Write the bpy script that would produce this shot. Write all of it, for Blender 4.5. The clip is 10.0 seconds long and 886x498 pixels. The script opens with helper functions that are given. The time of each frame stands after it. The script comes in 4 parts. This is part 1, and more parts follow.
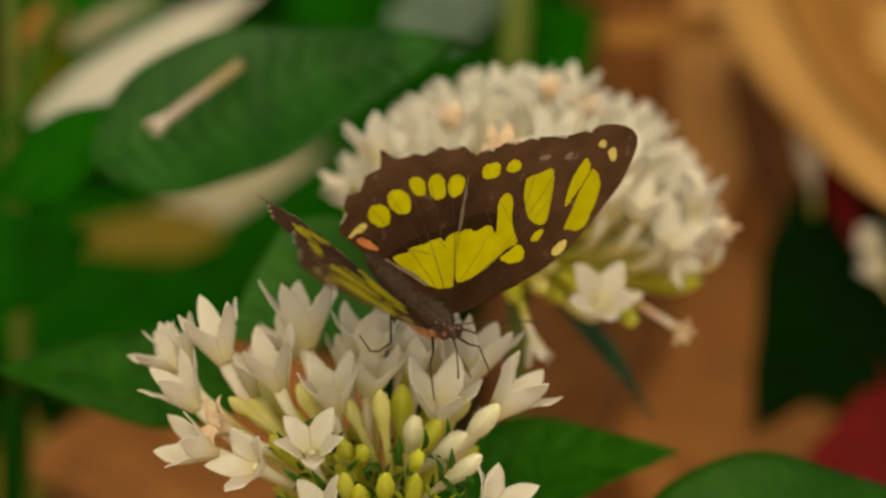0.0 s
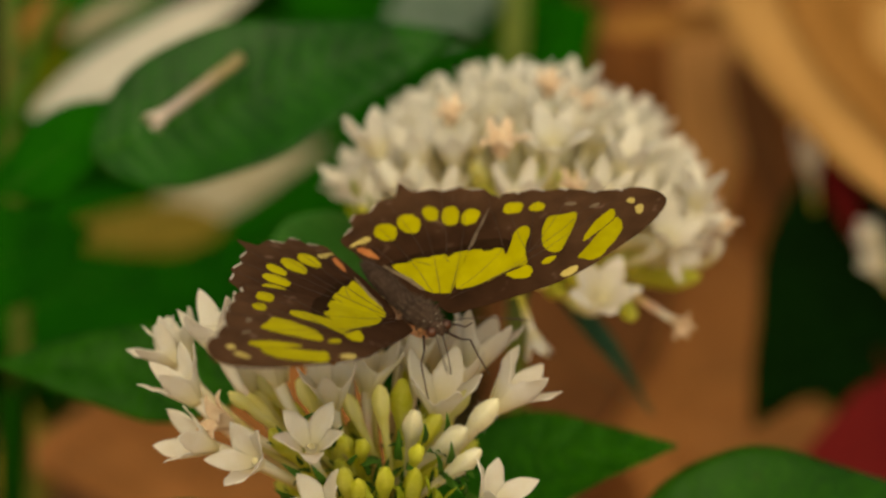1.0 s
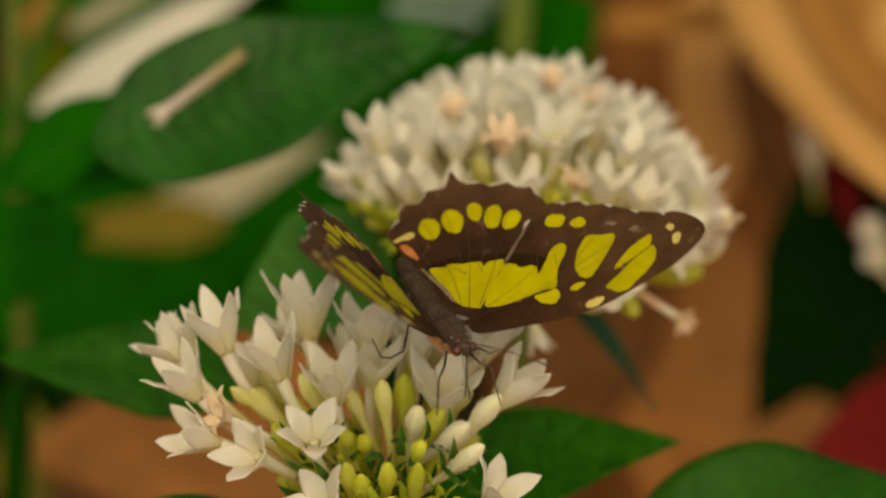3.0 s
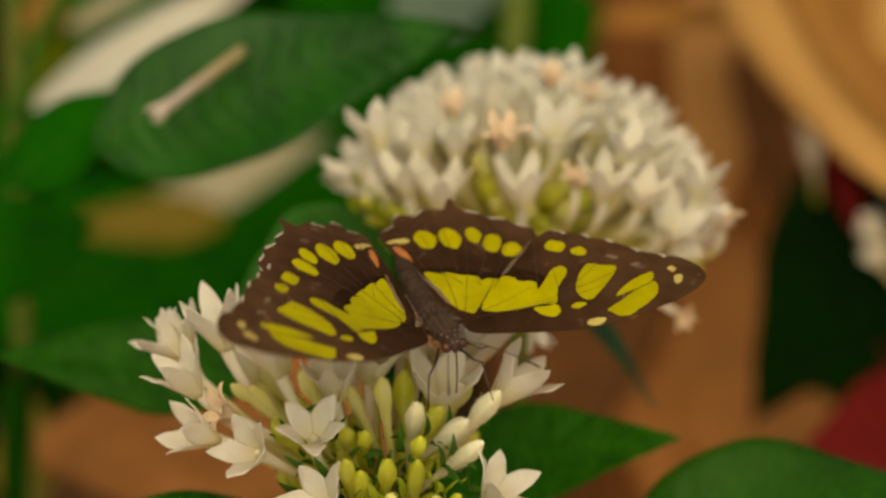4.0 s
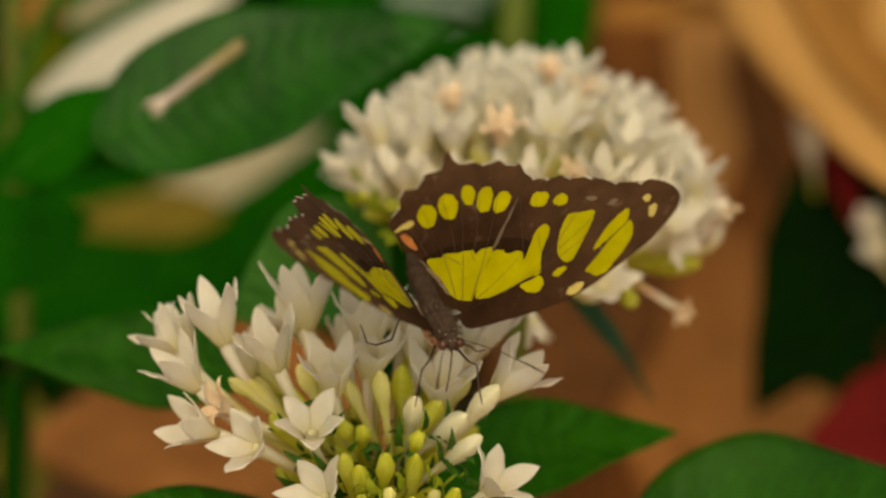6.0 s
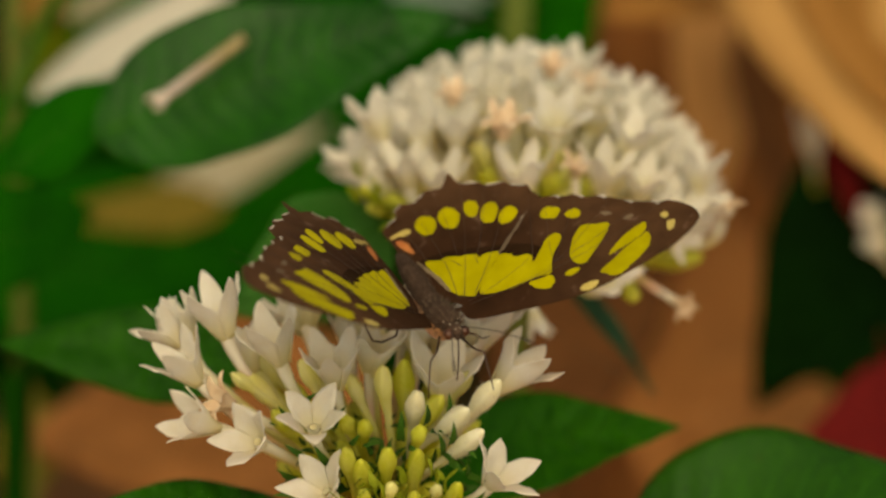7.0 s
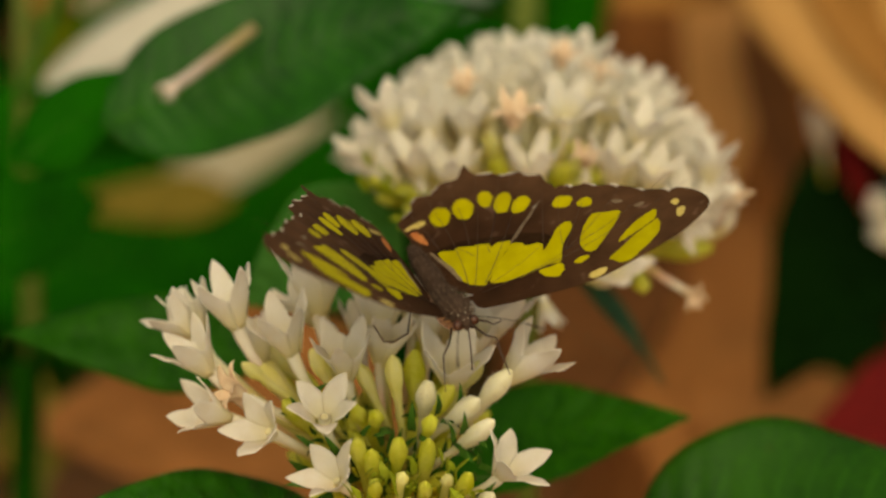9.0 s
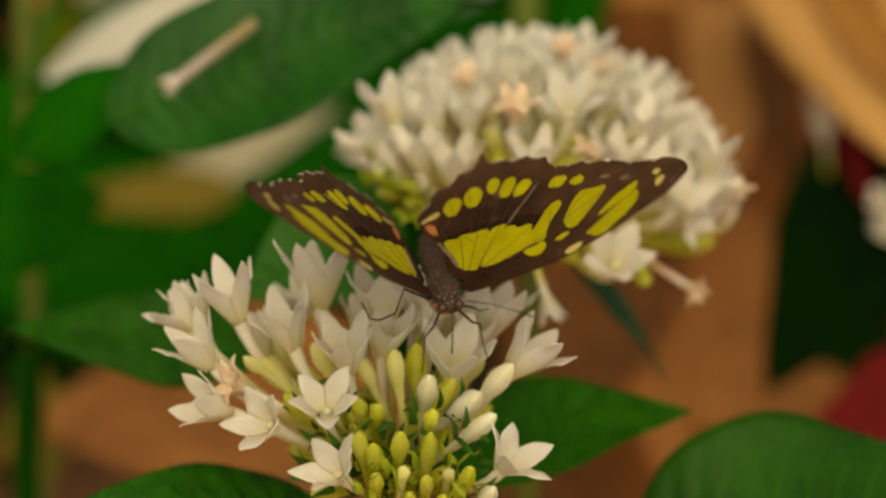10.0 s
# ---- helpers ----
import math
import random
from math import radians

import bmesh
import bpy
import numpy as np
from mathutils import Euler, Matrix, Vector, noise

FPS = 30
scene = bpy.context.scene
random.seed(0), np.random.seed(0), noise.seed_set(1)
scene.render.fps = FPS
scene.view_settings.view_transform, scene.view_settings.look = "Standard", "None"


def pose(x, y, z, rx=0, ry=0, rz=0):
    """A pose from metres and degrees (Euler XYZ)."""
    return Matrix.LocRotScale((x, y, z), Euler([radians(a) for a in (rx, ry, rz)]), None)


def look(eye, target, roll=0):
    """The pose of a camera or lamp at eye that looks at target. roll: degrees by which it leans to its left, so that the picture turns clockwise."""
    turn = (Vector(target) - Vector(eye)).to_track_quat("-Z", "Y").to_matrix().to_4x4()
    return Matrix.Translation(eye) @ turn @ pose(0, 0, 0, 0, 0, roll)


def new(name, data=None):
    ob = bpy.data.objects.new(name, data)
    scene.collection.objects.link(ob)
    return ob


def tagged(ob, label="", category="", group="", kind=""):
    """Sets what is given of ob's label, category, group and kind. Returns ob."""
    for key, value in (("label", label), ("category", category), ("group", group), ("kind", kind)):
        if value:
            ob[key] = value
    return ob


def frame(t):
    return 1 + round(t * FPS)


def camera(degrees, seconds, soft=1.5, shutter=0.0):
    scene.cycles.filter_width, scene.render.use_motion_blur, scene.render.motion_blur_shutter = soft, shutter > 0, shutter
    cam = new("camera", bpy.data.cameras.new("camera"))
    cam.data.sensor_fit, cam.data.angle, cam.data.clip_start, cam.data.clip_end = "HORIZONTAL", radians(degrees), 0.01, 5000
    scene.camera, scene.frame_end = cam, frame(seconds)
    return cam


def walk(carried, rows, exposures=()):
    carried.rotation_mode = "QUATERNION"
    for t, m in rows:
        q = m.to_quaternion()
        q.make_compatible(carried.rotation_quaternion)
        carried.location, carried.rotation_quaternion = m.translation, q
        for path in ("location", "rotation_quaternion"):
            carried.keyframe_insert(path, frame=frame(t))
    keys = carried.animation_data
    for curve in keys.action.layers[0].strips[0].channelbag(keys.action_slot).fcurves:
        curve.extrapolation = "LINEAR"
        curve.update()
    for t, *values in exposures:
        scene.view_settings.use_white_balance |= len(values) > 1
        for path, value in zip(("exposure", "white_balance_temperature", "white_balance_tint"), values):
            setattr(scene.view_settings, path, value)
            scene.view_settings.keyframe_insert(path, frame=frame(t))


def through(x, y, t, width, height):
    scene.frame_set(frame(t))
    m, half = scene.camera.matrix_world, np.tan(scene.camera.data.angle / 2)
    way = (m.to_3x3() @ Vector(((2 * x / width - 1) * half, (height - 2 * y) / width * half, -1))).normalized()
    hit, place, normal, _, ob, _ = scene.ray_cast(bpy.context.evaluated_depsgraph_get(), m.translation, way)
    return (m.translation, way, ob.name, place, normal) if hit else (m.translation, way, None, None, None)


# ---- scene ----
cam = camera(20, 10.0, soft=2.5, shutter=0.5)
cam.data.dof.use_dof = True
cam.data.dof.focus_distance = 0.488
cam.data.dof.aperture_fstop = 6.9
walk(cam, [
    (0, look((0, -0.46985, 0.72101), (0, 0, 0.55))),
    (0.5, look((-0.00001, -0.46985, 0.72101), (-0.00002, -0.00021, 0.54941))),
    (1, look((0.00003, -0.46985, 0.72101), (0.00008, -0.00038, 0.54895))),
    (1.5, look((-0.00003, -0.46985, 0.72101), (-0.00007, -0.00046, 0.54875))),
    (2, look((-0.00005, -0.46985, 0.72101), (-0.00011, -0.0006, 0.54836))),
    (2.5, look((-0.00018, -0.46985, 0.72101), (-0.00043, -0.00062, 0.5483))),
    (4, look((-0.00014, -0.46985, 0.72101), (-0.00035, -0.00092, 0.54747))),
    (4.5, look((-0.00005, -0.46985, 0.72101), (-0.00011, -0.00105, 0.54711))),
    (5, look((-0.00002, -0.46985, 0.72101), (-0.00004, -0.00119, 0.54673))),
    (5.5, look((0.00002, -0.46985, 0.72101), (0.00004, -0.00118, 0.54677))),
    (7, look((-0.00017, -0.46985, 0.72101), (-0.00041, -0.00169, 0.54537))),
    (7.5, look((-0.00028, -0.46985, 0.72101), (-0.00069, -0.00164, 0.54549))),
    (8, look((-0.00048, -0.46985, 0.72101), (-0.00116, -0.00183, 0.54497))),
    (8.5, look((-0.0008, -0.46985, 0.72101), (-0.00194, -0.0022, 0.54395))),
    (9, look((-0.00105, -0.46985, 0.72101), (-0.00256, -0.00236, 0.54351))),
    (9.5, look((-0.00126, -0.46985, 0.72101), (-0.00308, -0.00251, 0.5431))),
    (10, look((-0.00118, -0.46985, 0.72101), (-0.00289, -0.00276, 0.54242))),
], exposures=[(0, -0.15, 8600, -0.8), (10, -0.09, 8600, -0.8)])

# ---- world and light: bright shade under a white sky ----
world = bpy.data.worlds.new("sky")
scene.world = world
world.use_nodes = True
wn, wl = world.node_tree.nodes, world.node_tree.links
sky = wn.new("ShaderNodeTexSky")
sky.sky_type = "NISHITA"
sky.sun_disc = False
sky.sun_elevation, sky.sun_rotation = radians(47), radians(176)
sky.air_density, sky.dust_density, sky.ozone_density = 0.7, 5.0, 0.3
wl.new(sky.outputs[0], wn["Background"].inputs[0])
wn["Background"].inputs[1].default_value = 0.145

sun = new("sun", bpy.data.lights.new("sun", "SUN"))
sun.data.energy, sun.data.angle, sun.data.color = 1.06, radians(95), (1.0, 0.945, 0.86)
sun.matrix_world = look((0.12, -1.75, 2.4), (0, 0, 0.5))


# ---- materials ----
def mat(name, dark, light, rough=0.6, scale=300.0, fine=2500.0, bump=0.15, through=0.0,
        stretch=(1, 1, 1), spec=0.35, spot=None, spot_scale=120.0, spot_at=0.62, sheen=0.0, coat=0.0, cells=0.0, relief=0.0008, spread=(0.88, 1.1)):
    """A mottled surface: two scales of noise between dark and light, fine relief, and light that passes through thin tissue."""
    m = bpy.data.materials.new(name)
    m.use_nodes = True
    n, l = m.node_tree.nodes, m.node_tree.links
    b = n["Principled BSDF"]
    co = n.new("ShaderNodeTexCoord")
    mp = n.new("ShaderNodeMapping")
    mp.inputs["Scale"].default_value = stretch
    l.new(co.outputs["Object"], mp.inputs[0])
    info = n.new("ShaderNodeObjectInfo")
    off = n.new("ShaderNodeVectorMath")
    off.operation = "ADD"
    l.new(mp.outputs[0], off.inputs[0])
    l.new(info.outputs["Random"], off.inputs[1])
    big = n.new("ShaderNodeTexNoise")
    big.inputs["Scale"].default_value, big.inputs["Detail"].default_value = scale, 4
    l.new(off.outputs[0], big.inputs["Vector"])
    small = n.new("ShaderNodeTexNoise")
    small.inputs["Scale"].default_value, small.inputs["Detail"].default_value = fine, 3
    l.new(off.outputs[0], small.inputs["Vector"])
    mixf = n.new("ShaderNodeMix")
    mixf.inputs["Factor"].default_value = 0.35
    l.new(big.outputs[0], mixf.inputs["A"])
    l.new(small.outputs[0], mixf.inputs["B"])
    ramp = n.new("ShaderNodeValToRGB")
    ramp.color_ramp.elements[0].position, ramp.color_ramp.elements[1].position = 0.32, 0.68
    ramp.color_ramp.elements[0].color, ramp.color_ramp.elements[1].color = (*dark, 1), (*light, 1)
    l.new(mixf.outputs[0], ramp.inputs[0])
    col = ramp.outputs[0]
    if spot:
        sp = n.new("ShaderNodeTexNoise")
        sp.inputs["Scale"].default_value = spot_scale
        l.new(off.outputs[0], sp.inputs["Vector"])
        sr = n.new("ShaderNodeValToRGB")
        sr.color_ramp.elements[0].position, sr.color_ramp.elements[1].position = spot_at, spot_at + 0.08
        l.new(sp.outputs[0], sr.inputs[0])
        mx = n.new("ShaderNodeMix")
        mx.data_type = "RGBA"
        l.new(sr.outputs[0], mx.inputs["Factor"])
        l.new(col, mx.inputs["A"])
        mx.inputs["B"].default_value = (*spot, 1)
        col = mx.outputs["Result"]
    vary = n.new("ShaderNodeHueSaturation")
    mr = n.new("ShaderNodeMapRange")
    mr.inputs["To Min"].default_value, mr.inputs["To Max"].default_value = spread
    l.new(info.outputs["Random"], mr.inputs["Value"])
    l.new(mr.outputs[0], vary.inputs["Value"])
    l.new(col, vary.inputs["Color"])
    col = vary.outputs[0]
    l.new(col, b.inputs["Base Color"])
    b.inputs["Roughness"].default_value = rough
    b.inputs["Specular IOR Level"].default_value = spec
    b.inputs["Sheen Weight"].default_value = sheen
    b.inputs["Coat Weight"].default_value = coat
    bp = n.new("ShaderNodeBump")
    bp.inputs["Strength"].default_value, bp.inputs["Distance"].default_value = bump, 0.0004
    height = mixf.outputs[0]
    if cells:
        vo = n.new("ShaderNodeTexVoronoi")
        vo.feature = "SMOOTH_F1"
        vo.inputs["Scale"].default_value = cells
        sq = n.new("ShaderNodeMapping")
        sq.inputs["Scale"].default_value = (1.0, 2.2, 1.0)
        l.new(off.outputs[0], sq.inputs[0])
        l.new(sq.outputs[0], vo.inputs["Vector"])
        hs = n.new("ShaderNodeMath")
        hs.operation = "MULTIPLY_ADD"
        hs.inputs[1].default_value = -1.6
        l.new(vo.outputs["Distance"], hs.inputs[0])
        l.new(mixf.outputs[0], hs.inputs[2])
        height = hs.outputs[0]
        bp.inputs["Distance"].default_value = relief
    l.new(height, bp.inputs["Height"])
    l.new(bp.outputs[0], b.inputs["Normal"])
    if through:
        tr = n.new("ShaderNodeBsdfTranslucent")
        l.new(col, tr.inputs["Color"])
        l.new(bp.outputs[0], tr.inputs["Normal"])
        ms = n.new("ShaderNodeMixShader")
        ms.inputs[0].default_value = through
        l.new(b.outputs[0], ms.inputs[1])
        l.new(tr.outputs[0], ms.inputs[2])
        l.new(ms.outputs[0], n["Material Output"].inputs["Surface"])
    return m


def tube_mat(name, low, mid, high):
    """Flower tube: greenish at the foot, flushed in the middle, cream at the mouth."""
    m = mat(name, mid, mid, 0.55, 200, 2500, 0.2, through=0.4)
    n, l = m.node_tree.nodes, m.node_tree.links
    co = next(q for q in n if q.type == "TEX_COORD")
    sep = n.new("ShaderNodeSeparateXYZ")
    l.new(co.outputs["Generated"], sep.inputs[0])
    ramp = n.new("ShaderNodeValToRGB")
    e = ramp.color_ramp.elements
    e[0].position, e[0].color = 0.25, (*low, 1)
    e[1].position, e[1].color = 0.82, (*high, 1)
    k = e.new(0.6)
    k.color = (*mid, 1)
    l.new(sep.outputs["Z"], ramp.inputs[0])
    vary = next(q for q in n if q.type == "HUE_SAT")
    l.new(ramp.outputs[0], vary.inputs["Color"])
    return m


PETAL = mat("white_petal", (0.89, 0.855, 0.745), (0.95, 0.935, 0.88), 0.65, 330, 2500, 0.5, through=0.6, spec=0.15, spread=(0.94, 1.02))
PETAL_FADED = mat("faded_petal", (0.66, 0.46, 0.28), (0.84, 0.70, 0.52), 0.65, 400, 2500, 0.3, through=0.2)
TUBE = tube_mat("flower_tube", (0.62, 0.58, 0.09), (0.84, 0.77, 0.42), (0.95, 0.93, 0.80))
TUBE_PINK = tube_mat("flower_tube_pink", (0.68, 0.56, 0.16), (0.90, 0.66, 0.53), (0.95, 0.91, 0.80))
THROAT = mat("flower_throat", (0.86, 0.81, 0.55), (0.92, 0.88, 0.68), 0.7, 400, 3000, 0.3, through=0.62, spec=0.1)
BUD_GREEN = mat("green_bud", (0.62, 0.65, 0.05), (0.86, 0.86, 0.24), 0.5, 250, 2500, 0.2, through=0.6)
BUD_PALE = mat("pale_yellow_bud", (0.82, 0.80, 0.28), (0.93, 0.91, 0.56), 0.5, 250, 2500, 0.2, through=0.6)
BUD_WHITE = mat("white_bud", (0.82, 0.79, 0.50), (0.94, 0.92, 0.76), 0.5, 250, 2500, 0.2, through=0.35)
HAIR = mat("plant_hair", (0.62, 0.60, 0.44), (0.75, 0.72, 0.58), 0.6, 300, 2500, 0.1, through=0.3)
SEPAL = mat("sepal", (0.02, 0.075, 0.006), (0.06, 0.15, 0.018), 0.55, 300, 2500, 0.3, through=0.15, spec=0.15)
CALYX = mat("lime_calyx", (0.22, 0.30, 0.015), (0.42, 0.46, 0.05), 0.55, 300, 2500, 0.3, through=0.3, spec=0.15)
LEAF = mat("leaf", (0.004, 0.048, 0.0004), (0.016, 0.100, 0.002), 0.5, 160, 900, 0.7, through=0.12, spec=0.08, cells=230)
LEAF_GLOSS = mat("glossy_leaf", (0.001, 0.026, 0.0006), (0.012, 0.095, 0.004), 0.33, 55, 700, 0.9, through=0.10, spec=0.13, stretch=(0.5, 2.0, 1))
LEAF_BACK = mat("soft_green_leaf", (0.0008, 0.045, 0.0005), (0.005, 0.100, 0.0018), 0.7, 50, 700, 0.5, through=0.12, spec=0.03)
LEAF_BROAD = mat("broad_leaf", (0.0012, 0.024, 0.0007), (0.020, 0.098, 0.003), 0.45, 38, 700, 0.6, through=0.10, spec=0.12,
                 spot=(0.085, 0.055, 0.008), spot_scale=140, spot_at=0.68)
LEAF_OLIVE = mat("olive_leaf", (0.045, 0.070, 0.001), (0.095, 0.115, 0.004), 0.65, 60, 700, 0.4, through=0.12, spec=0.05)
LEAF_TEAL = mat("blue_green_leaf", (0.004, 0.030, 0.010), (0.012, 0.060, 0.024), 0.5, 120, 900, 0.5, spec=0.15)
LEAF_LIGHT = mat("pale_green_leaf", (0.016, 0.088, 0.010), (0.045, 0.145, 0.025), 0.6, 60, 900, 0.5, through=0.15, spec=0.06)
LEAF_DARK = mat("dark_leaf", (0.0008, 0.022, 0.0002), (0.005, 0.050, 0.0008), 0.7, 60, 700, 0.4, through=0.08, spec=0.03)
# Near-black green: the shade below the tan leaf is put into this colour.
LEAF_SHADED = mat("shaded_green_leaf", (0.0005, 0.006, 0.0003), (0.0017, 0.015, 0.0006), 0.75, 60, 700, 0.4, spec=0.03)
GREY_LEAF = mat("grey_green_leaf", (0.05, 0.09, 0.06), (0.11, 0.16, 0.11), 0.5, 90, 900, 0.4, through=0.1)
MIDRIB = mat("midrib", (0.012, 0.072, 0.003), (0.030, 0.13, 0.010), 0.6, 200, 1500, 0.3, spec=0.1)
STEM = mat("stem", (0.07, 0.11, 0.012), (0.13, 0.17, 0.025), 0.55, 150, 1500, 0.4)
DRY_TAN = mat("dry_tan_leaf", (0.40, 0.205, 0.060), (0.60, 0.33, 0.110), 0.75, 25, 400, 0.5, through=0.15, stretch=(3, 0.6, 1), spec=0.15)
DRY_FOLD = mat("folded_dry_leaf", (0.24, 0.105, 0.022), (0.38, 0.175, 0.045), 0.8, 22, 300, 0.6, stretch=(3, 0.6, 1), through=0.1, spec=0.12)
DRY_BROWN = mat("dry_brown_sheath", (0.140, 0.051, 0.012), (0.30, 0.120, 0.034), 0.8, 18, 300, 0.6, stretch=(3, 3, 0.6), spec=0.15)
PALE_DRY = mat("pale_dry_leaf", (0.52, 0.50, 0.41), (0.66, 0.64, 0.54), 0.7, 40, 500, 0.4, through=0.2, spec=0.1)
PALE_DULL = mat("dull_pale_leaf", (0.34, 0.30, 0.19), (0.46, 0.42, 0.30), 0.7, 40, 500, 0.4, through=0.2, spec=0.1)
# Stem brown made lighter, with the light on the stem in its colour.
DRY_LIT = mat("lit_stem_brown", (0.36, 0.175, 0.056), (0.54, 0.27, 0.095), 0.8, 22, 300, 0.6, stretch=(3, 0.6, 1), through=0.1, spec=0.12)
DRY_SOFT = mat("soft_brown_leaf", (0.215, 0.085, 0.024), (0.39, 0.162, 0.050), 0.8, 22, 300, 0.6, stretch=(3, 0.6, 1), through=0.1, spec=0.12)
# Dark brown for one dry leaf and for the painted shadow gap.
DRY_DEEP = mat("dark_sheath_and_shade", (0.070, 0.025, 0.0065), (0.138, 0.053, 0.015), 0.8, 18, 300, 0.6, stretch=(3, 3, 0.6), spec=0.12)
OCHRE_DRY = mat("ochre_dry_leaf", (0.125, 0.098, 0.010), (0.215, 0.158, 0.024), 0.7, 40, 500, 0.4, through=0.15, spec=0.1)
RED_LEAF = mat("red_leaf", (0.07, 0.0025, 0.0035), (0.16, 0.010, 0.009), 0.7, 30, 500, 0.4, through=0.05, spec=0.06)
SOIL = mat("bark_mulch_soil", (0.18, 0.070, 0.018), (0.40, 0.165, 0.050), 0.9, 14, 120, 0.8, spot=(0.10, 0.040, 0.014), spot_scale=30)
WING = mat("brown_wing", (0.042, 0.0195, 0.0085), (0.090, 0.0430, 0.0205), 0.8, 180, 4000, 0.35, through=0.06, spec=0.05,
           spot=(0.13, 0.075, 0.048), spot_scale=260, spot_at=0.66)
YELLOW = mat("yellow_scales", (0.36, 0.31, 0.003), (0.49, 0.43, 0.010), 0.65, 250, 5000, 0.25, through=0.15, spec=0.15)
CREAM = mat("cream_scales", (0.40, 0.30, 0.07), (0.54, 0.43, 0.15), 0.65, 500, 5000, 0.3, spec=0.15)
FRINGE = mat("white_fringe", (0.28, 0.24, 0.18), (0.50, 0.45, 0.37), 0.7, 700, 5000, 0.3)
DARK = mat("dark_scales", (0.013, 0.0062, 0.0028), (0.030, 0.0145, 0.0068), 0.85, 300, 5000, 0.3, spec=0.02)
# Pale brown of the collar stripes and of the painted wing highlight.
STREAK = mat("pale_stripe_and_highlight", (0.07, 0.046, 0.027), (0.15, 0.105, 0.064), 0.7, 700, 5000, 0.3)
INNER = mat("pale_inner_margin", (0.10, 0.065, 0.035), (0.20, 0.145, 0.085), 0.7, 700, 5000, 0.3)
ORANGE = mat("orange_scales", (0.36, 0.10, 0.02), (0.48, 0.17, 0.045), 0.65, 500, 5000, 0.3)
VEIN = mat("dark_vein", (0.025, 0.013, 0.008), (0.045, 0.025, 0.016), 0.6, 500, 5000, 0.2)
UNDER = mat("wing_underside", (0.34, 0.17, 0.07), (0.46, 0.30, 0.13), 0.65, 220, 4000, 0.3, through=0.06)
BODY = mat("brown_body", (0.026, 0.015, 0.009), (0.078, 0.048, 0.034), 0.85, 420, 6000, 0.8, spec=0.08)
FUR = mat("body_hair", (0.045, 0.030, 0.020), (0.135, 0.095, 0.070), 0.8, 900, 6000, 0.3, spec=0.05)
BELLY = mat("orange_belly", (0.45, 0.17, 0.05), (0.62, 0.33, 0.14), 0.75, 600, 6000, 0.5, sheen=0.4)
EYE = mat("brown_eye", (0.036, 0.012, 0.005), (0.085, 0.026, 0.009), 0.35, 900, 9000, 0.3, coat=0.2)
LEG = mat("leg", (0.03, 0.018, 0.012), (0.07, 0.045, 0.03), 0.55, 900, 6000, 0.3)


def wing_pigment(m, dark, light):
    """Wing scales: nearly black-brown by the root, paler brown towards the outer margin, streaked along the veins."""
    n, l = m.node_tree.nodes, m.node_tree.links
    co = next(q for q in n if q.type == "TEX_COORD")
    ln = n.new("ShaderNodeVectorMath")
    ln.operation = "LENGTH"
    l.new(co.outputs["Object"], ln.inputs[0])
    nz = n.new("ShaderNodeTexNoise")
    nz.inputs["Scale"].default_value = 140
    l.new(co.outputs["Object"], nz.inputs["Vector"])
    ad = n.new("ShaderNodeMath")
    ad.operation = "MULTIPLY_ADD"
    ad.inputs[1].default_value, ad.inputs[2].default_value = 0.010, -0.005
    l.new(nz.outputs[0], ad.inputs[0])
    sm = n.new("ShaderNodeMath")
    l.new(ln.outputs["Value"], sm.inputs[0])
    l.new(ad.outputs[0], sm.inputs[1])
    rg = n.new("ShaderNodeMapRange")
    rg.inputs["From Min"].default_value, rg.inputs["From Max"].default_value = 0.019, 0.034
    l.new(sm.outputs[0], rg.inputs["Value"])
    mx = n.new("ShaderNodeMix")
    mx.data_type = "RGBA"
    mx.blend_type = "MULTIPLY"
    mx.inputs["Factor"].default_value = 1.0
    tint = n.new("ShaderNodeMix")
    tint.data_type = "RGBA"
    tint.inputs["A"].default_value, tint.inputs["B"].default_value = (*dark, 1), (*light, 1)
    l.new(rg.outputs[0], tint.inputs["Factor"])
    vary = next(q for q in n if q.type == "HUE_SAT")
    src = vary.inputs["Color"].links[0].from_socket
    l.new(src, mx.inputs["A"])
    l.new(tint.outputs["Result"], mx.inputs["B"])
    l.new(mx.outputs["Result"], vary.inputs["Color"])


def yellow_base(m, base, low, high):
    """Petals: yellowish tissue at the foot of the lobe that pales towards its tip."""
    n, l = m.node_tree.nodes, m.node_tree.links
    co = next(q for q in n if q.type == "TEX_COORD")
    sep = n.new("ShaderNodeSeparateXYZ")
    l.new(co.outputs["Object"], sep.inputs[0])
    rg = n.new("ShaderNodeMapRange")
    rg.inputs["From Min"].default_value, rg.inputs["From Max"].default_value = low, high
    l.new(sep.outputs["Z"], rg.inputs["Value"])
    mx = n.new("ShaderNodeMix")
    mx.data_type = "RGBA"
    mx.inputs["A"].default_value = (*base, 1)
    vary = next(q for q in n if q.type == "HUE_SAT")
    src = vary.inputs["Color"].links[0].from_socket
    l.new(rg.outputs[0], mx.inputs["Factor"])
    l.new(src, mx.inputs["B"])
    l.new(mx.outputs["Result"], vary.inputs["Color"])


yellow_base(PETAL, (0.88, 0.82, 0.50), -0.0070, -0.0010)
wing_pigment(WING, (0.50, 0.45, 0.42), (1.0, 1.0, 1.0))

# ---- builders ----
def part(name, bm, material, parent, label="", smooth=True):
    """Links a bmesh as one mesh object under a thing or a part."""
    me = bpy.data.meshes.new(name)
    bm.to_mesh(me)
    bm.free()
    return piece(name, me, material, parent, label, smooth)


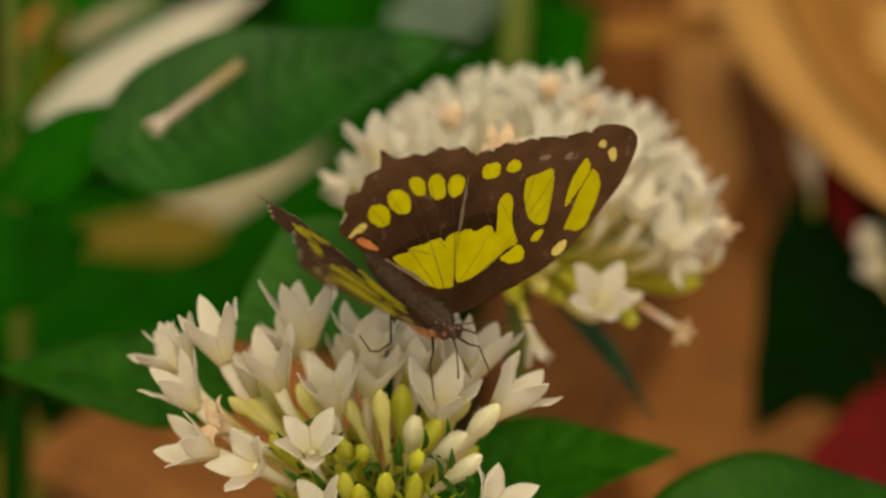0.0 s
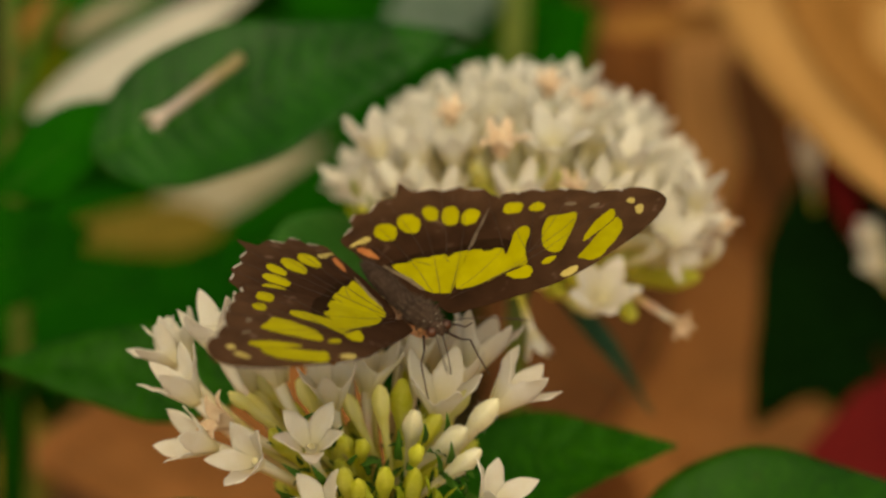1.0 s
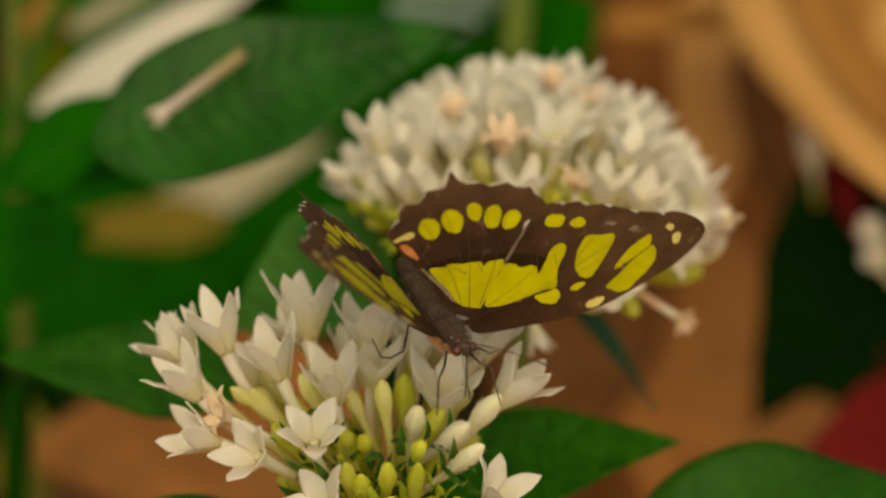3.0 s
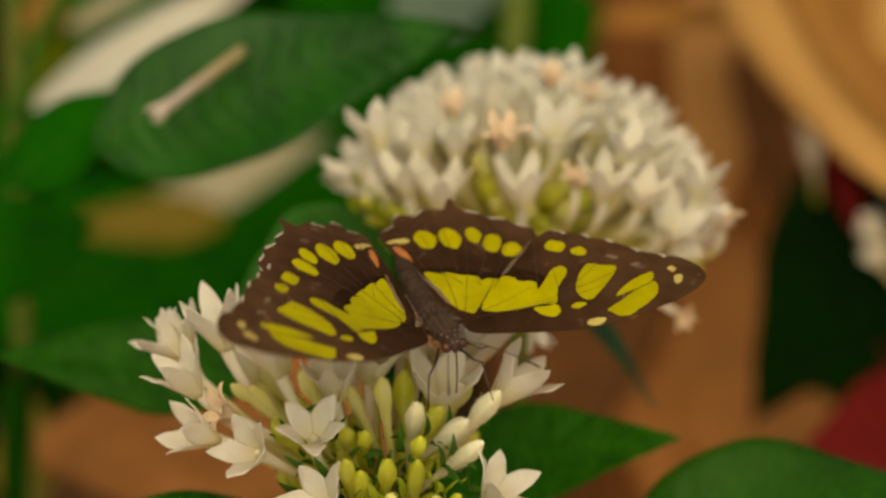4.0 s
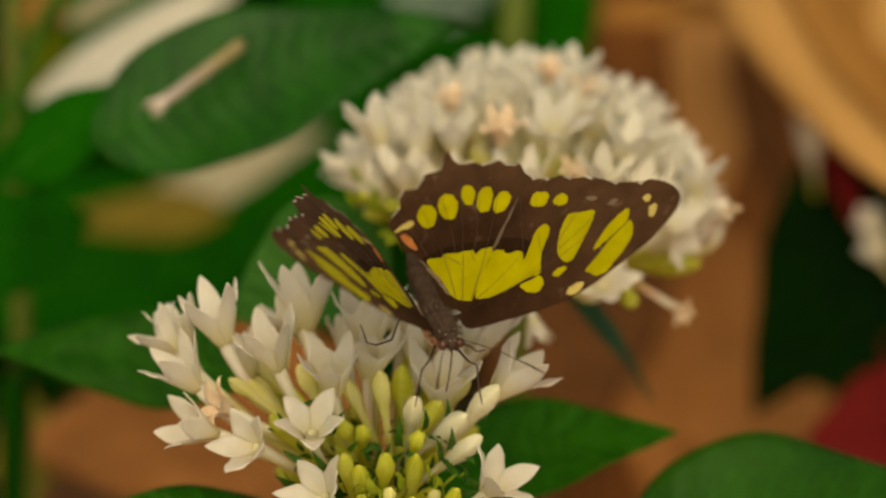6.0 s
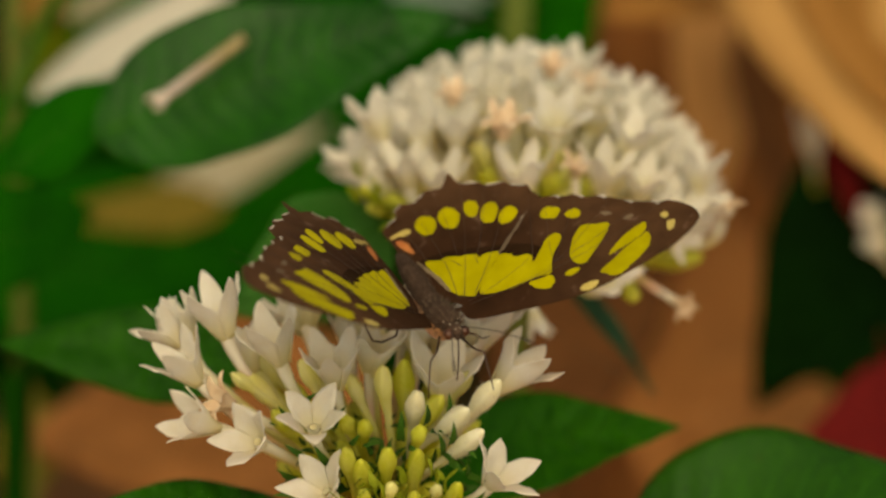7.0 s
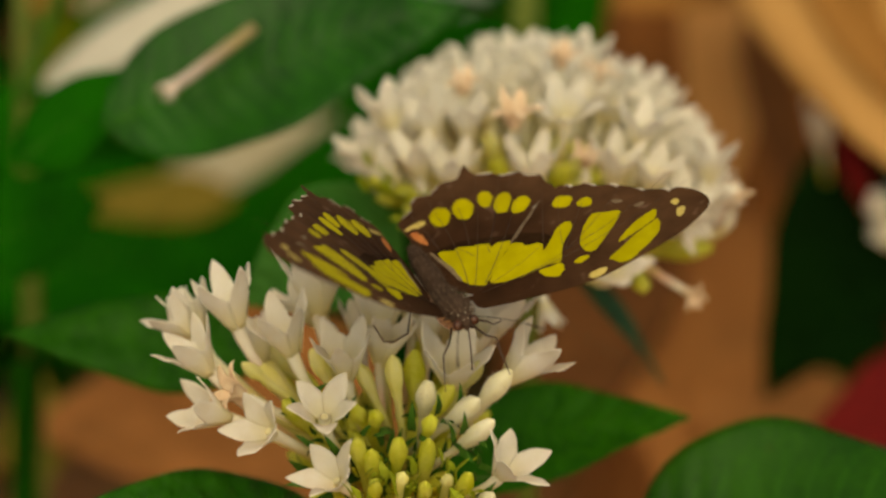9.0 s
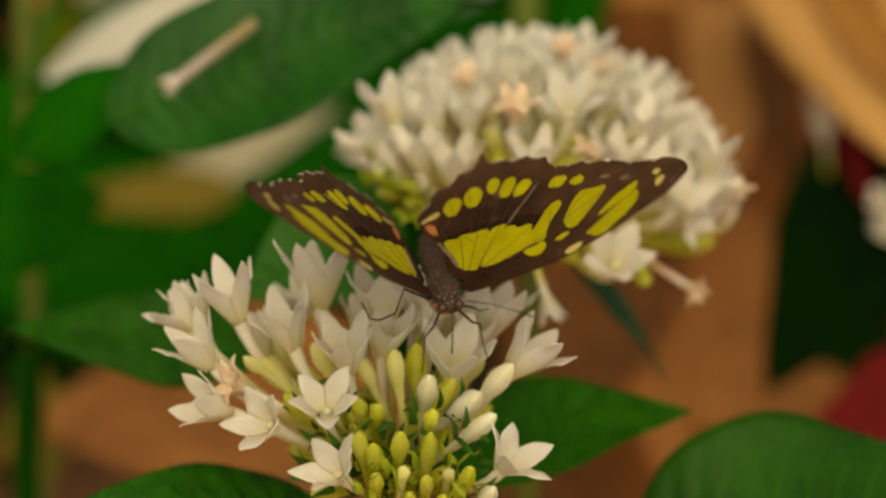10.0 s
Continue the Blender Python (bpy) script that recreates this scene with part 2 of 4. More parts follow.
def piece(name, me, material, parent, label="", smooth=True):
    if material and not me.materials:
        me.materials.append(material)
    if smooth:
        me.polygons.foreach_set("use_smooth", [True] * len(me.polygons))
    ob = new(name, me)
    ob.parent = parent
    if label:
        tagged(ob, label)
    return ob


def thing(name, at, label, category, group="", kind=""):
    ob = new(name)
    ob.empty_display_size = 0.01
    ob.location = at
    return tagged(ob, label, category, group, kind)


def smoothed(points, n):
    """A closed Catmull-Rom line through the points, n steps to each span."""
    out, k = [], len(points)
    for i in range(k):
        p0, p1, p2, p3 = (Vector(points[(i + j) % k]) for j in (-1, 0, 1, 2))
        for j in range(n):
            t = j / n
            out.append(0.5 * ((2 * p1) + (p2 - p0) * t + (2 * p0 - 5 * p1 + 4 * p2 - p3) * t * t + (3 * p1 - p0 - 3 * p2 + p3) * t ** 3))
    return out


def tube(points, radii, sides=8, caps=True):
    """A round tube along a line of points."""
    bm = bmesh.new()
    pts = [Vector(p) for p in points]
    rings, side = [], None
    for i, p in enumerate(pts):
        d = (pts[min(i + 1, len(pts) - 1)] - pts[max(i - 1, 0)]).normalized()
        side = d.orthogonal() if side is None else side - d * side.dot(d)
        side.normalize()
        up = d.cross(side)
        r = radii[i] if isinstance(radii, (list, tuple)) else radii
        rings.append([bm.verts.new(p + r * (side * math.cos(a) + up * math.sin(a))) for a in (2 * math.pi * k / sides for k in range(sides))])
    for a, b in zip(rings, rings[1:]):
        for k in range(sides):
            bm.faces.new((a[k], a[(k + 1) % sides], b[(k + 1) % sides], b[k]))
    if caps:
        bm.faces.new(rings[0][::-1])
        if caps is True:
            bm.faces.new(rings[-1])
    return bm


def bezier(a, b, c, n):
    a, b, c = Vector(a), Vector(b), Vector(c)
    return [(1 - t) ** 2 * a + 2 * t * (1 - t) * b + t * t * c for t in (i / n for i in range(n + 1))]


def sheet(rows, thick):
    """A closed thin body from a grid of points: front, back and rim."""
    bm = bmesh.new()
    v = [[bm.verts.new(p) for p in r] for r in rows]
    for a, b in zip(v, v[1:]):
        for k in range(len(a) - 1):
            bm.faces.new((a[k], a[k + 1], b[k + 1], b[k]))
    bmesh.ops.remove_doubles(bm, verts=bm.verts[:], dist=thick * 0.2)
    bmesh.ops.recalc_face_normals(bm, faces=bm.faces[:])
    bmesh.ops.solidify(bm, geom=bm.faces[:], thickness=thick)
    return bm


def frame_of(y_axis, hint):
    y = Vector(y_axis).normalized()
    x = y.cross(Vector(hint)).normalized()
    z = x.cross(y)
    return Matrix((x, y, z)).transposed().to_4x4()


def leaf(parent, base, tip, width, hint, material=None, sag=0.12, fold=0.18, veins=9, wave=0.03, blunt=1.0, seed=1, label="", rib=None, name="leaf", quilt=0.03, side_veins=0):
    """A leaf from base to tip with a folded blade, raised quilting between its side veins, and a midrib of its own."""
    rnd = random.Random(seed)
    base, tip = Vector(base), Vector(tip)
    ln = (tip - base).length
    ns, nw = (110, 20) if quilt > 0.015 and veins > 5 and width > 0.028 else (34, 14)
    ph = rnd.random() * 6

    def at(s, q):
        w = width * 0.5 * (math.sin(math.pi * min(1, s ** (0.75 * blunt))) ** 0.85) * (1 - 0.25 * s)
        x = q * w * (1 + 0.03 * math.sin(17 * s + ph + 3 * q))
        z = sag * ln * 4 * s * (1 - s) + abs(q) * w * fold
        z += wave * ln * math.sin(5 * s + ph + 2 * q) * abs(q) * w / (0.5 * width)
        z += quilt * width * abs(math.sin(math.pi * (s * veins - abs(q) * 1.1))) ** 0.6 * (1 - abs(q)) ** 0.3
        return Vector((x, s * ln, z))

    bm = sheet([[at(i / ns, -1 + 2 * k / nw) for k in range(nw + 1)] for i in range(ns + 1)], 0.00045)
    m = frame_of(tip - base, hint)
    m.translation = base
    ob = part(name, bm, material or LEAF, parent, label)
    ob.matrix_basis = parent.matrix_basis.inverted() @ m
    r = 0.012 * width + 0.0003
    part("midrib", tube([at(s / 22, 0) - Vector((0, 0, r * 0.5)) for s in range(20)], [r * (1.05 - s / 20) for s in range(20)], 6), rib or MIDRIB, ob)
    for i in range(2 * side_veins):
        s0, sd = (i // 2 + 0.6) / (side_veins + 1.6), 1 - 2 * (i % 2)
        line = [at(min(0.97, s0 + (0.55 / side_veins + 0.10) * (k / 8) ** 1.25), sd * 0.93 * k / 8) - Vector((0, 0, r * 0.15)) for k in range(9)]
        part("vein", tube(line, [r * (0.42 - 0.036 * k) for k in range(9)], 5), rib or MIDRIB, ob)
    return ob


def petal_mesh(funnel, lobe, width, a0, a1, twist=0.0, r0=0.0011, curl=0.0, hook=0.0):
    """One pointed corolla lobe with its fifth of the funnel: a0 is the funnel's lean from the axis, a1 the lobe's at its tip."""
    ns, nw = 16, 6
    rows, r, z = [], r0, -funnel
    rm = r0 + funnel * math.sin(radians(a0))
    for i in range(ns + 1):
        s = i / ns * (funnel + lobe)
        q = min(1.0, max(0.0, (s - funnel) / lobe))
        if q <= 0:
            w = 0.70 * r
        else:
            top = min(0.70 * rm, width * 0.5)
            w = (top + (width * 0.5 - top) * min(1, 3 * q)) * 1.05 * (1 - q ** 1.9) ** 0.87 * (1 - 0.11 * q)
        a = radians(a0 + (a1 - a0) * q ** 1.3 + hook * q ** 5)
        row = []
        for k in range(nw + 1):
            e = -1 + 2 * k / nw
            f = min(0.66, w / r) * e
            bow = 0.10 * w * math.cos(math.pi * e) * min(1, 2 * q)
            bow += 0.05 * w * math.cos(3 * math.pi * e) * min(1, 2 * q) + 0.09 * w * e * e * math.sin(9 * q + 40 * twist + 2 * e) * min(1, 3 * q)
            row.append(Vector((r * math.cos(f) - bow * math.cos(a), e * w * (math.sin(f) / f if f else 1) + twist * q * q * lobe, z + bow * math.sin(a) + curl * e * w * q)))
        rows.append(row)
        step = (funnel + lobe) / ns
        r += math.sin(a) * step
        z += math.cos(a) * step
    bm = sheet(rows, 0.00013)
    me = bpy.data.meshes.new("petal")
    bm.to_mesh(me)
    bm.free()
    return me


PETALS = [[petal_mesh(fu, lo * k, w * v, a0, a1 + da, tw, curl=cu, hook=ho)
           for tw, da, k, v, cu, ho in ((-0.12, -7, 1.0, 0.96, 0.2, 0), (0.10, 5, 0.95, 1.02, -0.15, 35), (0.02, 11, 1.06, 0.92, 0.1, -20), (-0.05, -12, 0.90, 1.05, -0.25, 10))]
          for fu, lo, w, a0, a1 in ((0.0058, 0.0048, 0.0040, 27, 28), (0.0042, 0.0048, 0.0046, 34, 64), (0.0070, 0.0039, 0.0034, 21, 15), (0.0030, 0.0050, 0.0036, 22, 125), (0.0068, 0.0042, 0.0037, 25, 21))]
FADED = [petal_mesh(0.0034, 0.0046, 0.0030, 20, 150, 0.3), petal_mesh(0.0034, 0.0042, 0.0028, 18, 110, -0.35)]


def axis_pose(at, way, spin):
    m = Vector(way).to_track_quat("Z", "Y").to_matrix().to_4x4() @ Matrix.Rotation(spin, 4, "Z")
    m.translation = at
    return m


def facing(at, way, spin):
    """A pose whose z axis is the way and whose y axis stays as upright as it can."""
    z = Vector(way).normalized()
    x = Vector((0, 0.34, 0.94)).cross(z).normalized()
    m = Matrix((x, z.cross(x), z)).transposed().to_4x4() @ Matrix.Rotation(spin - math.pi / 2, 4, "Z")
    m.translation = at
    return m


def flower(parent, at, foot, form=0, spin=0.0, size=1.0, pink=False, faded=False, stout=1.0, name="flower", way=None):
    """A star flower: its tube, which bends from its foot into the way it faces, is the part; its five lobes and its throat are pieces of it."""
    at, foot = Vector(at), Vector(foot)
    way = Vector(way).normalized() if way else (at - foot).normalized()
    ln = (at - foot).length
    rnd = random.Random(int(ln * 1e7) + form)
    m = facing(at, way, spin)
    low = m.inverted() @ foot
    mouth = (0.0050 if form in (0, 2, 4) else 0.0034) * size
    line = bezier(low, (0, 0, -mouth - 0.33 * ln), (0, 0, -mouth), 9)
    radii = [(0.00072 + 0.00028 * i / 9 + 0.00016 * (i > 7)) * (1 + (size - 1) * i / 9) * stout for i in range(10)]
    ob = part(name, tube(line, radii, 11, 'foot'), TUBE_PINK if pink else TUBE, parent)
    ob.matrix_basis = parent.matrix_basis.inverted() @ m
    for k in range(5):
        me = FADED[k % 2] if faded else PETALS[form][rnd.randrange(4)]
        p = piece("petal", me, PETAL_FADED if faded else PETAL, ob)
        s = size * rnd.uniform(0.92, 1.07)
        p.matrix_basis = Matrix.Rotation(k * 2 * math.pi / 5 + rnd.uniform(-0.08, 0.08), 4, "Z") @ Matrix.Rotation(rnd.uniform(-0.12, 0.10), 4, "Y") @ Matrix.Diagonal((s, s, s, 1))
    bm = bmesh.new()
    bmesh.ops.create_uvsphere(bm, u_segments=10, v_segments=6, radius=0.0007 * size)
    t = part("throat", bm, THROAT, ob)
    t.matrix_basis = Matrix.Translation((0, 0, (-0.0040 if form in (0, 2, 4) else -0.0030) * size)) @ Matrix.Diagonal((1, 1, 0.4, 1))
    return ob


def bloom(parent, hub, at, way, form, spin, size, pink=False, faded=False):
    """A flower of a head: its tube rises from near the head's hub."""
    at = Vector(at)
    return flower(parent, at, hub + (at - hub) * 0.22 + Vector((0, 0, -0.002)), form, spin, size, pink, faded, way=way)


def bud(parent, tip, foot, material, fat=0.0021, head=0.0095, name="bud"):
    """A closed flower: a thin tube that swells into a five-edged, pointed head."""
    tip, foot = Vector(tip), Vector(foot)
    ln = (tip - foot).length
    bm = bmesh.new()
    rings, sides = [], 15
    h = min(head, ln * 0.8)
    prof = [(0, 0.0007), (max(0.001, ln - h * 1.5), 0.0008), (ln - h, fat * 0.66), (ln - h * 0.72, fat * 0.93), (ln - h * 0.45, fat), (ln - h * 0.2, fat * 0.74), (ln - h * 0.06, fat * 0.36), (ln, fat * 0.08)]
    for z, r in prof:
        rings.append([bm.verts.new((r * (1 + (0.13 * math.cos(5 * a) if r > 0.0009 else 0)) * math.cos(a), r * (1 + (0.13 * math.cos(5 * a) if r > 0.0009 else 0)) * math.sin(a), z))
                      for a in (2 * math.pi * k / sides for k in range(sides))])
    for a, b in zip(rings, rings[1:]):
        for k in range(sides):
            bm.faces.new((a[k], a[(k + 1) % sides], b[(k + 1) % sides], b[k]))
    bm.faces.new(rings[0][::-1])
    bm.faces.new(rings[-1])
    ob = part(name, bm, material, parent)
    ob.matrix_basis = parent.matrix_basis.inverted() @ axis_pose(foot, tip - foot, ln * 900)
    return ob


def hairs(ob, count, length, low, high, seed, radius=0.00005, material=None):
    """Fine stiff hairs standing on the surface of ob between two heights of its own z."""
    rz = random.Random(seed)
    me = ob.data
    faces = [f for f in me.polygons if low <= f.center.z <= high and f.area < 1e-4]
    bm = bmesh.new()
    for _ in range(count):
        f = rz.choice(faces)
        vs = [me.vertices[i].co for i in f.vertices]
        w = [rz.random() for _ in vs]
        p = sum((v * q for v, q in zip(vs, w)), Vector()) / sum(w)
        d = (f.normal + Vector((rz.uniform(-0.4, 0.4), rz.uniform(-0.4, 0.4), rz.uniform(-0.3, 0.5)))).normalized()
        o = d.orthogonal().normalized() * radius
        o2 = d.cross(o)
        tip = bm.verts.new(p + d * length * rz.uniform(0.6, 1.3))
        ring = [bm.verts.new(p + q - d * 0.0001) for q in (o, o2 * 0.87 - o * 0.5, -o2 * 0.87 - o * 0.5)]
        for i in range(3):
            bm.faces.new((ring[i], ring[(i + 1) % 3], tip))
    return part("hairs", bm, material or HAIR, ob)


SEPAL_LIME = petal_mesh(0.0006, 0.0044, 0.0022, 15, 45, 0.0, 0.0008)
SEPAL_MESH = petal_mesh(0.0006, 0.0052, 0.0016, 25, 70, 0.0, 0.0008)


def stalk(parent, points, r0, r1, material=None, name="stem", n=14):
    a, b, c = points
    inv = parent.matrix_basis.inverted()
    ps = [inv @ p for p in bezier(a, b, c, n)]
    return part(name, tube(ps, [r0 + (r1 - r0) * i / n for i in range(n + 1)], 10), material or STEM, parent)


# ---- ground ----
bm = bmesh.new()
N = 120
half = 60.0
gv = []
for i in range(N + 1):
    row = []
    for j in range(N + 1):
        u, w = (2 * i / N - 1), (2 * j / N - 1)
        x, y = half * u * abs(u) ** 2.2, half * w * abs(w) ** 2.2
        z = 0.018 * noise.noise((x * 9, y * 9, 0)) + 0.02 * noise.noise((x * 2.3, y * 2.3, 4))
        row.append(bm.verts.new((x, y + 1.2, z * min(1, 6 / (1 + abs(x) + abs(y))))))
    gv.append(row)
for a, b in zip(gv, gv[1:]):
    for k in range(N):
        bm.faces.new((a[k], b[k], b[k + 1], a[k + 1]))
ground = tagged(part("ground", bm, SOIL, None), "brown bark mulch soil of the planting bed", "ground", kind="structure")

# ---- the front plant: a white flower head on its stem ----
front = thing("pentas_plant", (0.0, 0.03, 0.0), "green plant with a white star-flower head in front of dark leaves", "flowering plant", "white-flowered plants")
HUB = Vector((-0.0127, -0.0028, 0.4898))
stalk(front, (HUB, HUB + Vector((0.01, 0.02, -0.2)), Vector((0.0, 0.03, -0.01))), 0.0022, 0.0035)
rnd = random.Random(5)


def foot_of(at, spread=0.006):
    return HUB + Vector((rnd.uniform(-1, 1), rnd.uniform(-1, 1), rnd.uniform(-0.6, 0.6))) * spread + (Vector(at) - HUB) * 0.18


bloom(front, HUB, (-0.0286, 0.009, 0.5352), (-0.051, 0.274, 0.96), 4, 0.2, 1.45, True)
bloom(front, HUB, (-0.0462, -0.002, 0.5339), (-0.293, 0.086, 0.952), 0, 0.35, 1.27, True)
bloom(front, HUB, (-0.0548, 0.0067, 0.5286), (-0.317, 0.338, 0.886), 2, 0.1, 1.14)
bloom(front, HUB, (-0.0575, 0.0023, 0.5273), (-0.637, 0.104, 0.764), 0, 0.6, 0.991)
bloom(front, HUB, (-0.0529, -0.009, 0.5251), (-0.564, -0.053, 0.824), 0, -0.2, 1.14, True)
bloom(front, HUB, (-0.0351, -0.004, 0.528), (-0.31, -0.004, 0.951), 0, 0.3, 1.27)
bloom(front, HUB, (-0.0326, 0.0128, 0.528), (-0.582, 0.288, 0.76), 2, 0.5, 1.21)
bloom(front, HUB, (-0.0224, -0.0106, 0.5261), (-0.068, -0.159, 0.985), 4, 0.05, 1.15)
bloom(front, HUB, (-0.0142, -0.0025, 0.5262), (0.139, 0.013, 0.99), 4, 0.5, 1.15, True)
bloom(front, HUB, (-0.0154, 0.0064, 0.5312), (-0.05, 0.189, 0.981), 4, 0.4, 1.45)
bloom(front, HUB, (-0.0002, -0.0081, 0.5226), (0.096, -0.329, 0.94), 0, 0.15, 1.4)
bloom(front, HUB, (-0.0081, 0.0123, 0.5276), (0.098, 0.356, 0.929), 2, 0, 1.14, True)
bloom(front, HUB, (0.0082, 0.0087, 0.526), (0.328, 0.256, 0.909), 0, 0.45, 1.33)
bloom(front, HUB, (0.0154, -0.0072, 0.5232), (0.672, 0.097, 0.734), 0, 0.25, 1.33)
bloom(front, HUB, (0.0114, -0.0236, 0.5071), (0.552, -0.19, 0.812), 1, 0.2, 1.17)
bloom(front, HUB, (-0.0254, -0.0274, 0.5204), (0.03, -0.5, 0.866), 1, 0.1, 1.1)
bloom(front, HUB, (-0.0245, -0.0311, 0.5083), (-0.44, -0.465, 0.768), 1, 0.1, 1.11)
bloom(front, HUB, (-0.0386, -0.0234, 0.5143), (-0.549, -0.599, 0.582), 1, -0.1, 1.06)
bloom(front, HUB, (-0.0507, -0.0166, 0.5152), (-0.848, -0.284, 0.448), 0, 0.3, 1.12)
bloom(front, HUB, (-0.0011, 0.02, 0.5223), (0.049, 0.274, 0.96), 2, 0.3, 1.21)
bloom(front, HUB, (-0.0057, 0.006, 0.5264), (-0.001, 0.19, 0.982), 2, 0.1, 1.08, True)
bloom(front, HUB, (0.0041, 0.004, 0.5235), (0.143, 0.1, 0.985), 2, 0.3, 1.14)
bloom(front, HUB, (-0.0198, 0.012, 0.524), (-0.051, 0.274, 0.96), 2, 0.2, 1.02, True)
bloom(front, HUB, (-0.0413, 0.0086, 0.5216), (-0.243, 0.263, 0.934), 2, 0.2, 1.08, True)
flower(front, (-0.0448, -0.0138, 0.518), foot_of((-0.0448, -0.0138, 0.518)), 0, 0.4, 1.0, False, True)


def head_bud(tip, m, fat, head):
    foot = foot_of(tip, 0.004)
    if tip[1] < -0.03:
        foot = foot.lerp(Vector(tip) + Vector((0, 0.006, -0.022)), 0.6)
    if m is BUD_PALE:
        fat, head = fat * 0.78, head * 0.7
    if tip[1] < -0.03 and m is BUD_GREEN:
        fat, head = fat * 0.95, head * 1.45
    ob = bud(front, tip, foot, m, fat * 0.92, head)
    if m is BUD_WHITE:
        ln = max(v.co.z for v in ob.data.vertices)
        hairs(ob, 130, 0.0011, ln - 0.015, ln - 0.003, int(fat * 1e6))


head_bud((-0.0054, -0.0224, 0.5235), BUD_WHITE, 0.0021, 0.0095)
head_bud((0.0046, -0.0236, 0.5204), BUD_WHITE, 0.0023, 0.010)
head_bud((0.0109, -0.0161, 0.5233), BUD_WHITE, 0.0023, 0.010)
head_bud((0.0075, -0.025, 0.5165), BUD_WHITE, 0.0020, 0.011)
head_bud((-0.0051, -0.0316, 0.5157), BUD_GREEN, 0.0019, 0.008)
head_bud((-0.0162, -0.0342, 0.5145), BUD_GREEN, 0.0020, 0.008)
head_bud((-0.0108, -0.0353, 0.5174), BUD_GREEN, 0.0020, 0.006)
head_bud((-0.019, -0.0335, 0.5166), BUD_GREEN, 0.0019, 0.006)
head_bud((-0.0126, -0.0096, 0.5237), BUD_PALE, 0.0025, 0.011)
head_bud((-0.0082, -0.0055, 0.5232), BUD_GREEN, 0.0024, 0.010)
head_bud((-0.0194, -0.0084, 0.5212), BUD_PALE, 0.0022, 0.010)
head_bud((-0.0291, -0.0055, 0.5232), BUD_PALE, 0.0024, 0.010)
head_bud((-0.043, -0.0064, 0.5206), BUD_PALE, 0.0019, 0.008)
head_bud((-0.0385, 0.001, 0.5177), BUD_PALE, 0.0019, 0.008)
head_bud((-0.034, -0.0181, 0.5177), BUD_GREEN, 0.0021, 0.009)
head_bud((-0.0256, -0.0026, 0.5195), BUD_PALE, 0.0022, 0.010)
head_bud((0.0054, -0.0081, 0.5218), BUD_PALE, 0.0021, 0.010)
head_bud((-0.0005, -0.0097, 0.5176), BUD_GREEN, 0.0020, 0.009)
head_bud((-0.0155, -0.0262, 0.5189), BUD_GREEN, 0.0017, 0.006)
head_bud((-0.02, -0.024, 0.5191), BUD_GREEN, 0.0017, 0.006)
head_bud((-0.0046, -0.0248, 0.5171), BUD_GREEN, 0.0017, 0.006)
head_bud((-0.0101, -0.0376, 0.5112), BUD_PALE, 0.0017, 0.006)
head_bud((-0.0058, -0.0381, 0.5096), BUD_GREEN, 0.0016, 0.005)
head_bud((-0.0015, -0.0359, 0.5098), BUD_PALE, 0.0017, 0.006)
head_bud((0.0028, -0.0339, 0.5094), BUD_GREEN, 0.0018, 0.006)
head_bud((-0.0155, -0.038, 0.5099), BUD_GREEN, 0.0016, 0.005)
head_bud((-0.0091, -0.0374, 0.5057), BUD_GREEN, 0.0016, 0.005)
head_bud((0.0072, -0.0316, 0.504), BUD_WHITE, 0.0019, 0.008)
head_bud((-0.0026, -0.0358, 0.5043), BUD_GREEN, 0.0016, 0.005)
for k in range(80):
    p = Vector((-0.0311, -0.0186, 0.5106)).lerp(Vector((0.0084, -0.0212, 0.5094)), rnd.random()) + Vector((0, rnd.uniform(-0.005, 0.007), rnd.uniform(-0.012, 0.006)))
    sp = piece("sepal", SEPAL_MESH, SEPAL, front)
    sp.matrix_basis = front.matrix_basis.inverted() @ axis_pose(p, (p - HUB).normalized() + Vector((rnd.uniform(-0.6, 0.6), -0.4, rnd.uniform(-0.3, 0.5))), rnd.uniform(0, 6)) @ Matrix.Scale(rnd.uniform(0.7, 1.2), 4)
for k in range(90):
    p = Vector((-0.0200, -0.0330, 0.5030)).lerp(Vector((0.0050, -0.0310, 0.5030)), rnd.random()) + Vector((0, rnd.uniform(-0.004, 0.006), rnd.uniform(-0.006, 0.006)))
    sp = piece("sepal", SEPAL_LIME, CALYX, front)
    sp.matrix_basis = front.matrix_basis.inverted() @ axis_pose(p, Vector((rnd.uniform(-0.6, 0.6), rnd.uniform(-0.9, 0.1), 1)), rnd.uniform(0, 6)) @ Matrix.Scale(rnd.uniform(0.6, 1.0), 4)
for k in range(34):
    a, e = rnd.uniform(0, 6.28), rnd.uniform(0.2, 1.3)
    way = Vector((math.cos(a) * math.cos(e), math.sin(a) * math.cos(e) - 0.1, math.sin(e))).normalized()
    tip = HUB + way * rnd.uniform(0.017, 0.027)
    bud(front, tip, HUB + way * 0.004, BUD_GREEN, rnd.uniform(0.0014, 0.0021), rnd.uniform(0.005, 0.010))
for k in range(12):
    p = Vector((-0.0442, 0.0011, 0.5179)).lerp(Vector((0.0076, 0.0003, 0.5157)), rnd.random()) + Vector((0, rnd.uniform(-0.008, 0.014), rnd.uniform(-0.010, 0.006)))
    bud(front, p, foot_of(p, 0.003), BUD_PALE if k % 2 else BUD_GREEN, rnd.uniform(0.0014, 0.0019), rnd.uniform(0.006, 0.009))
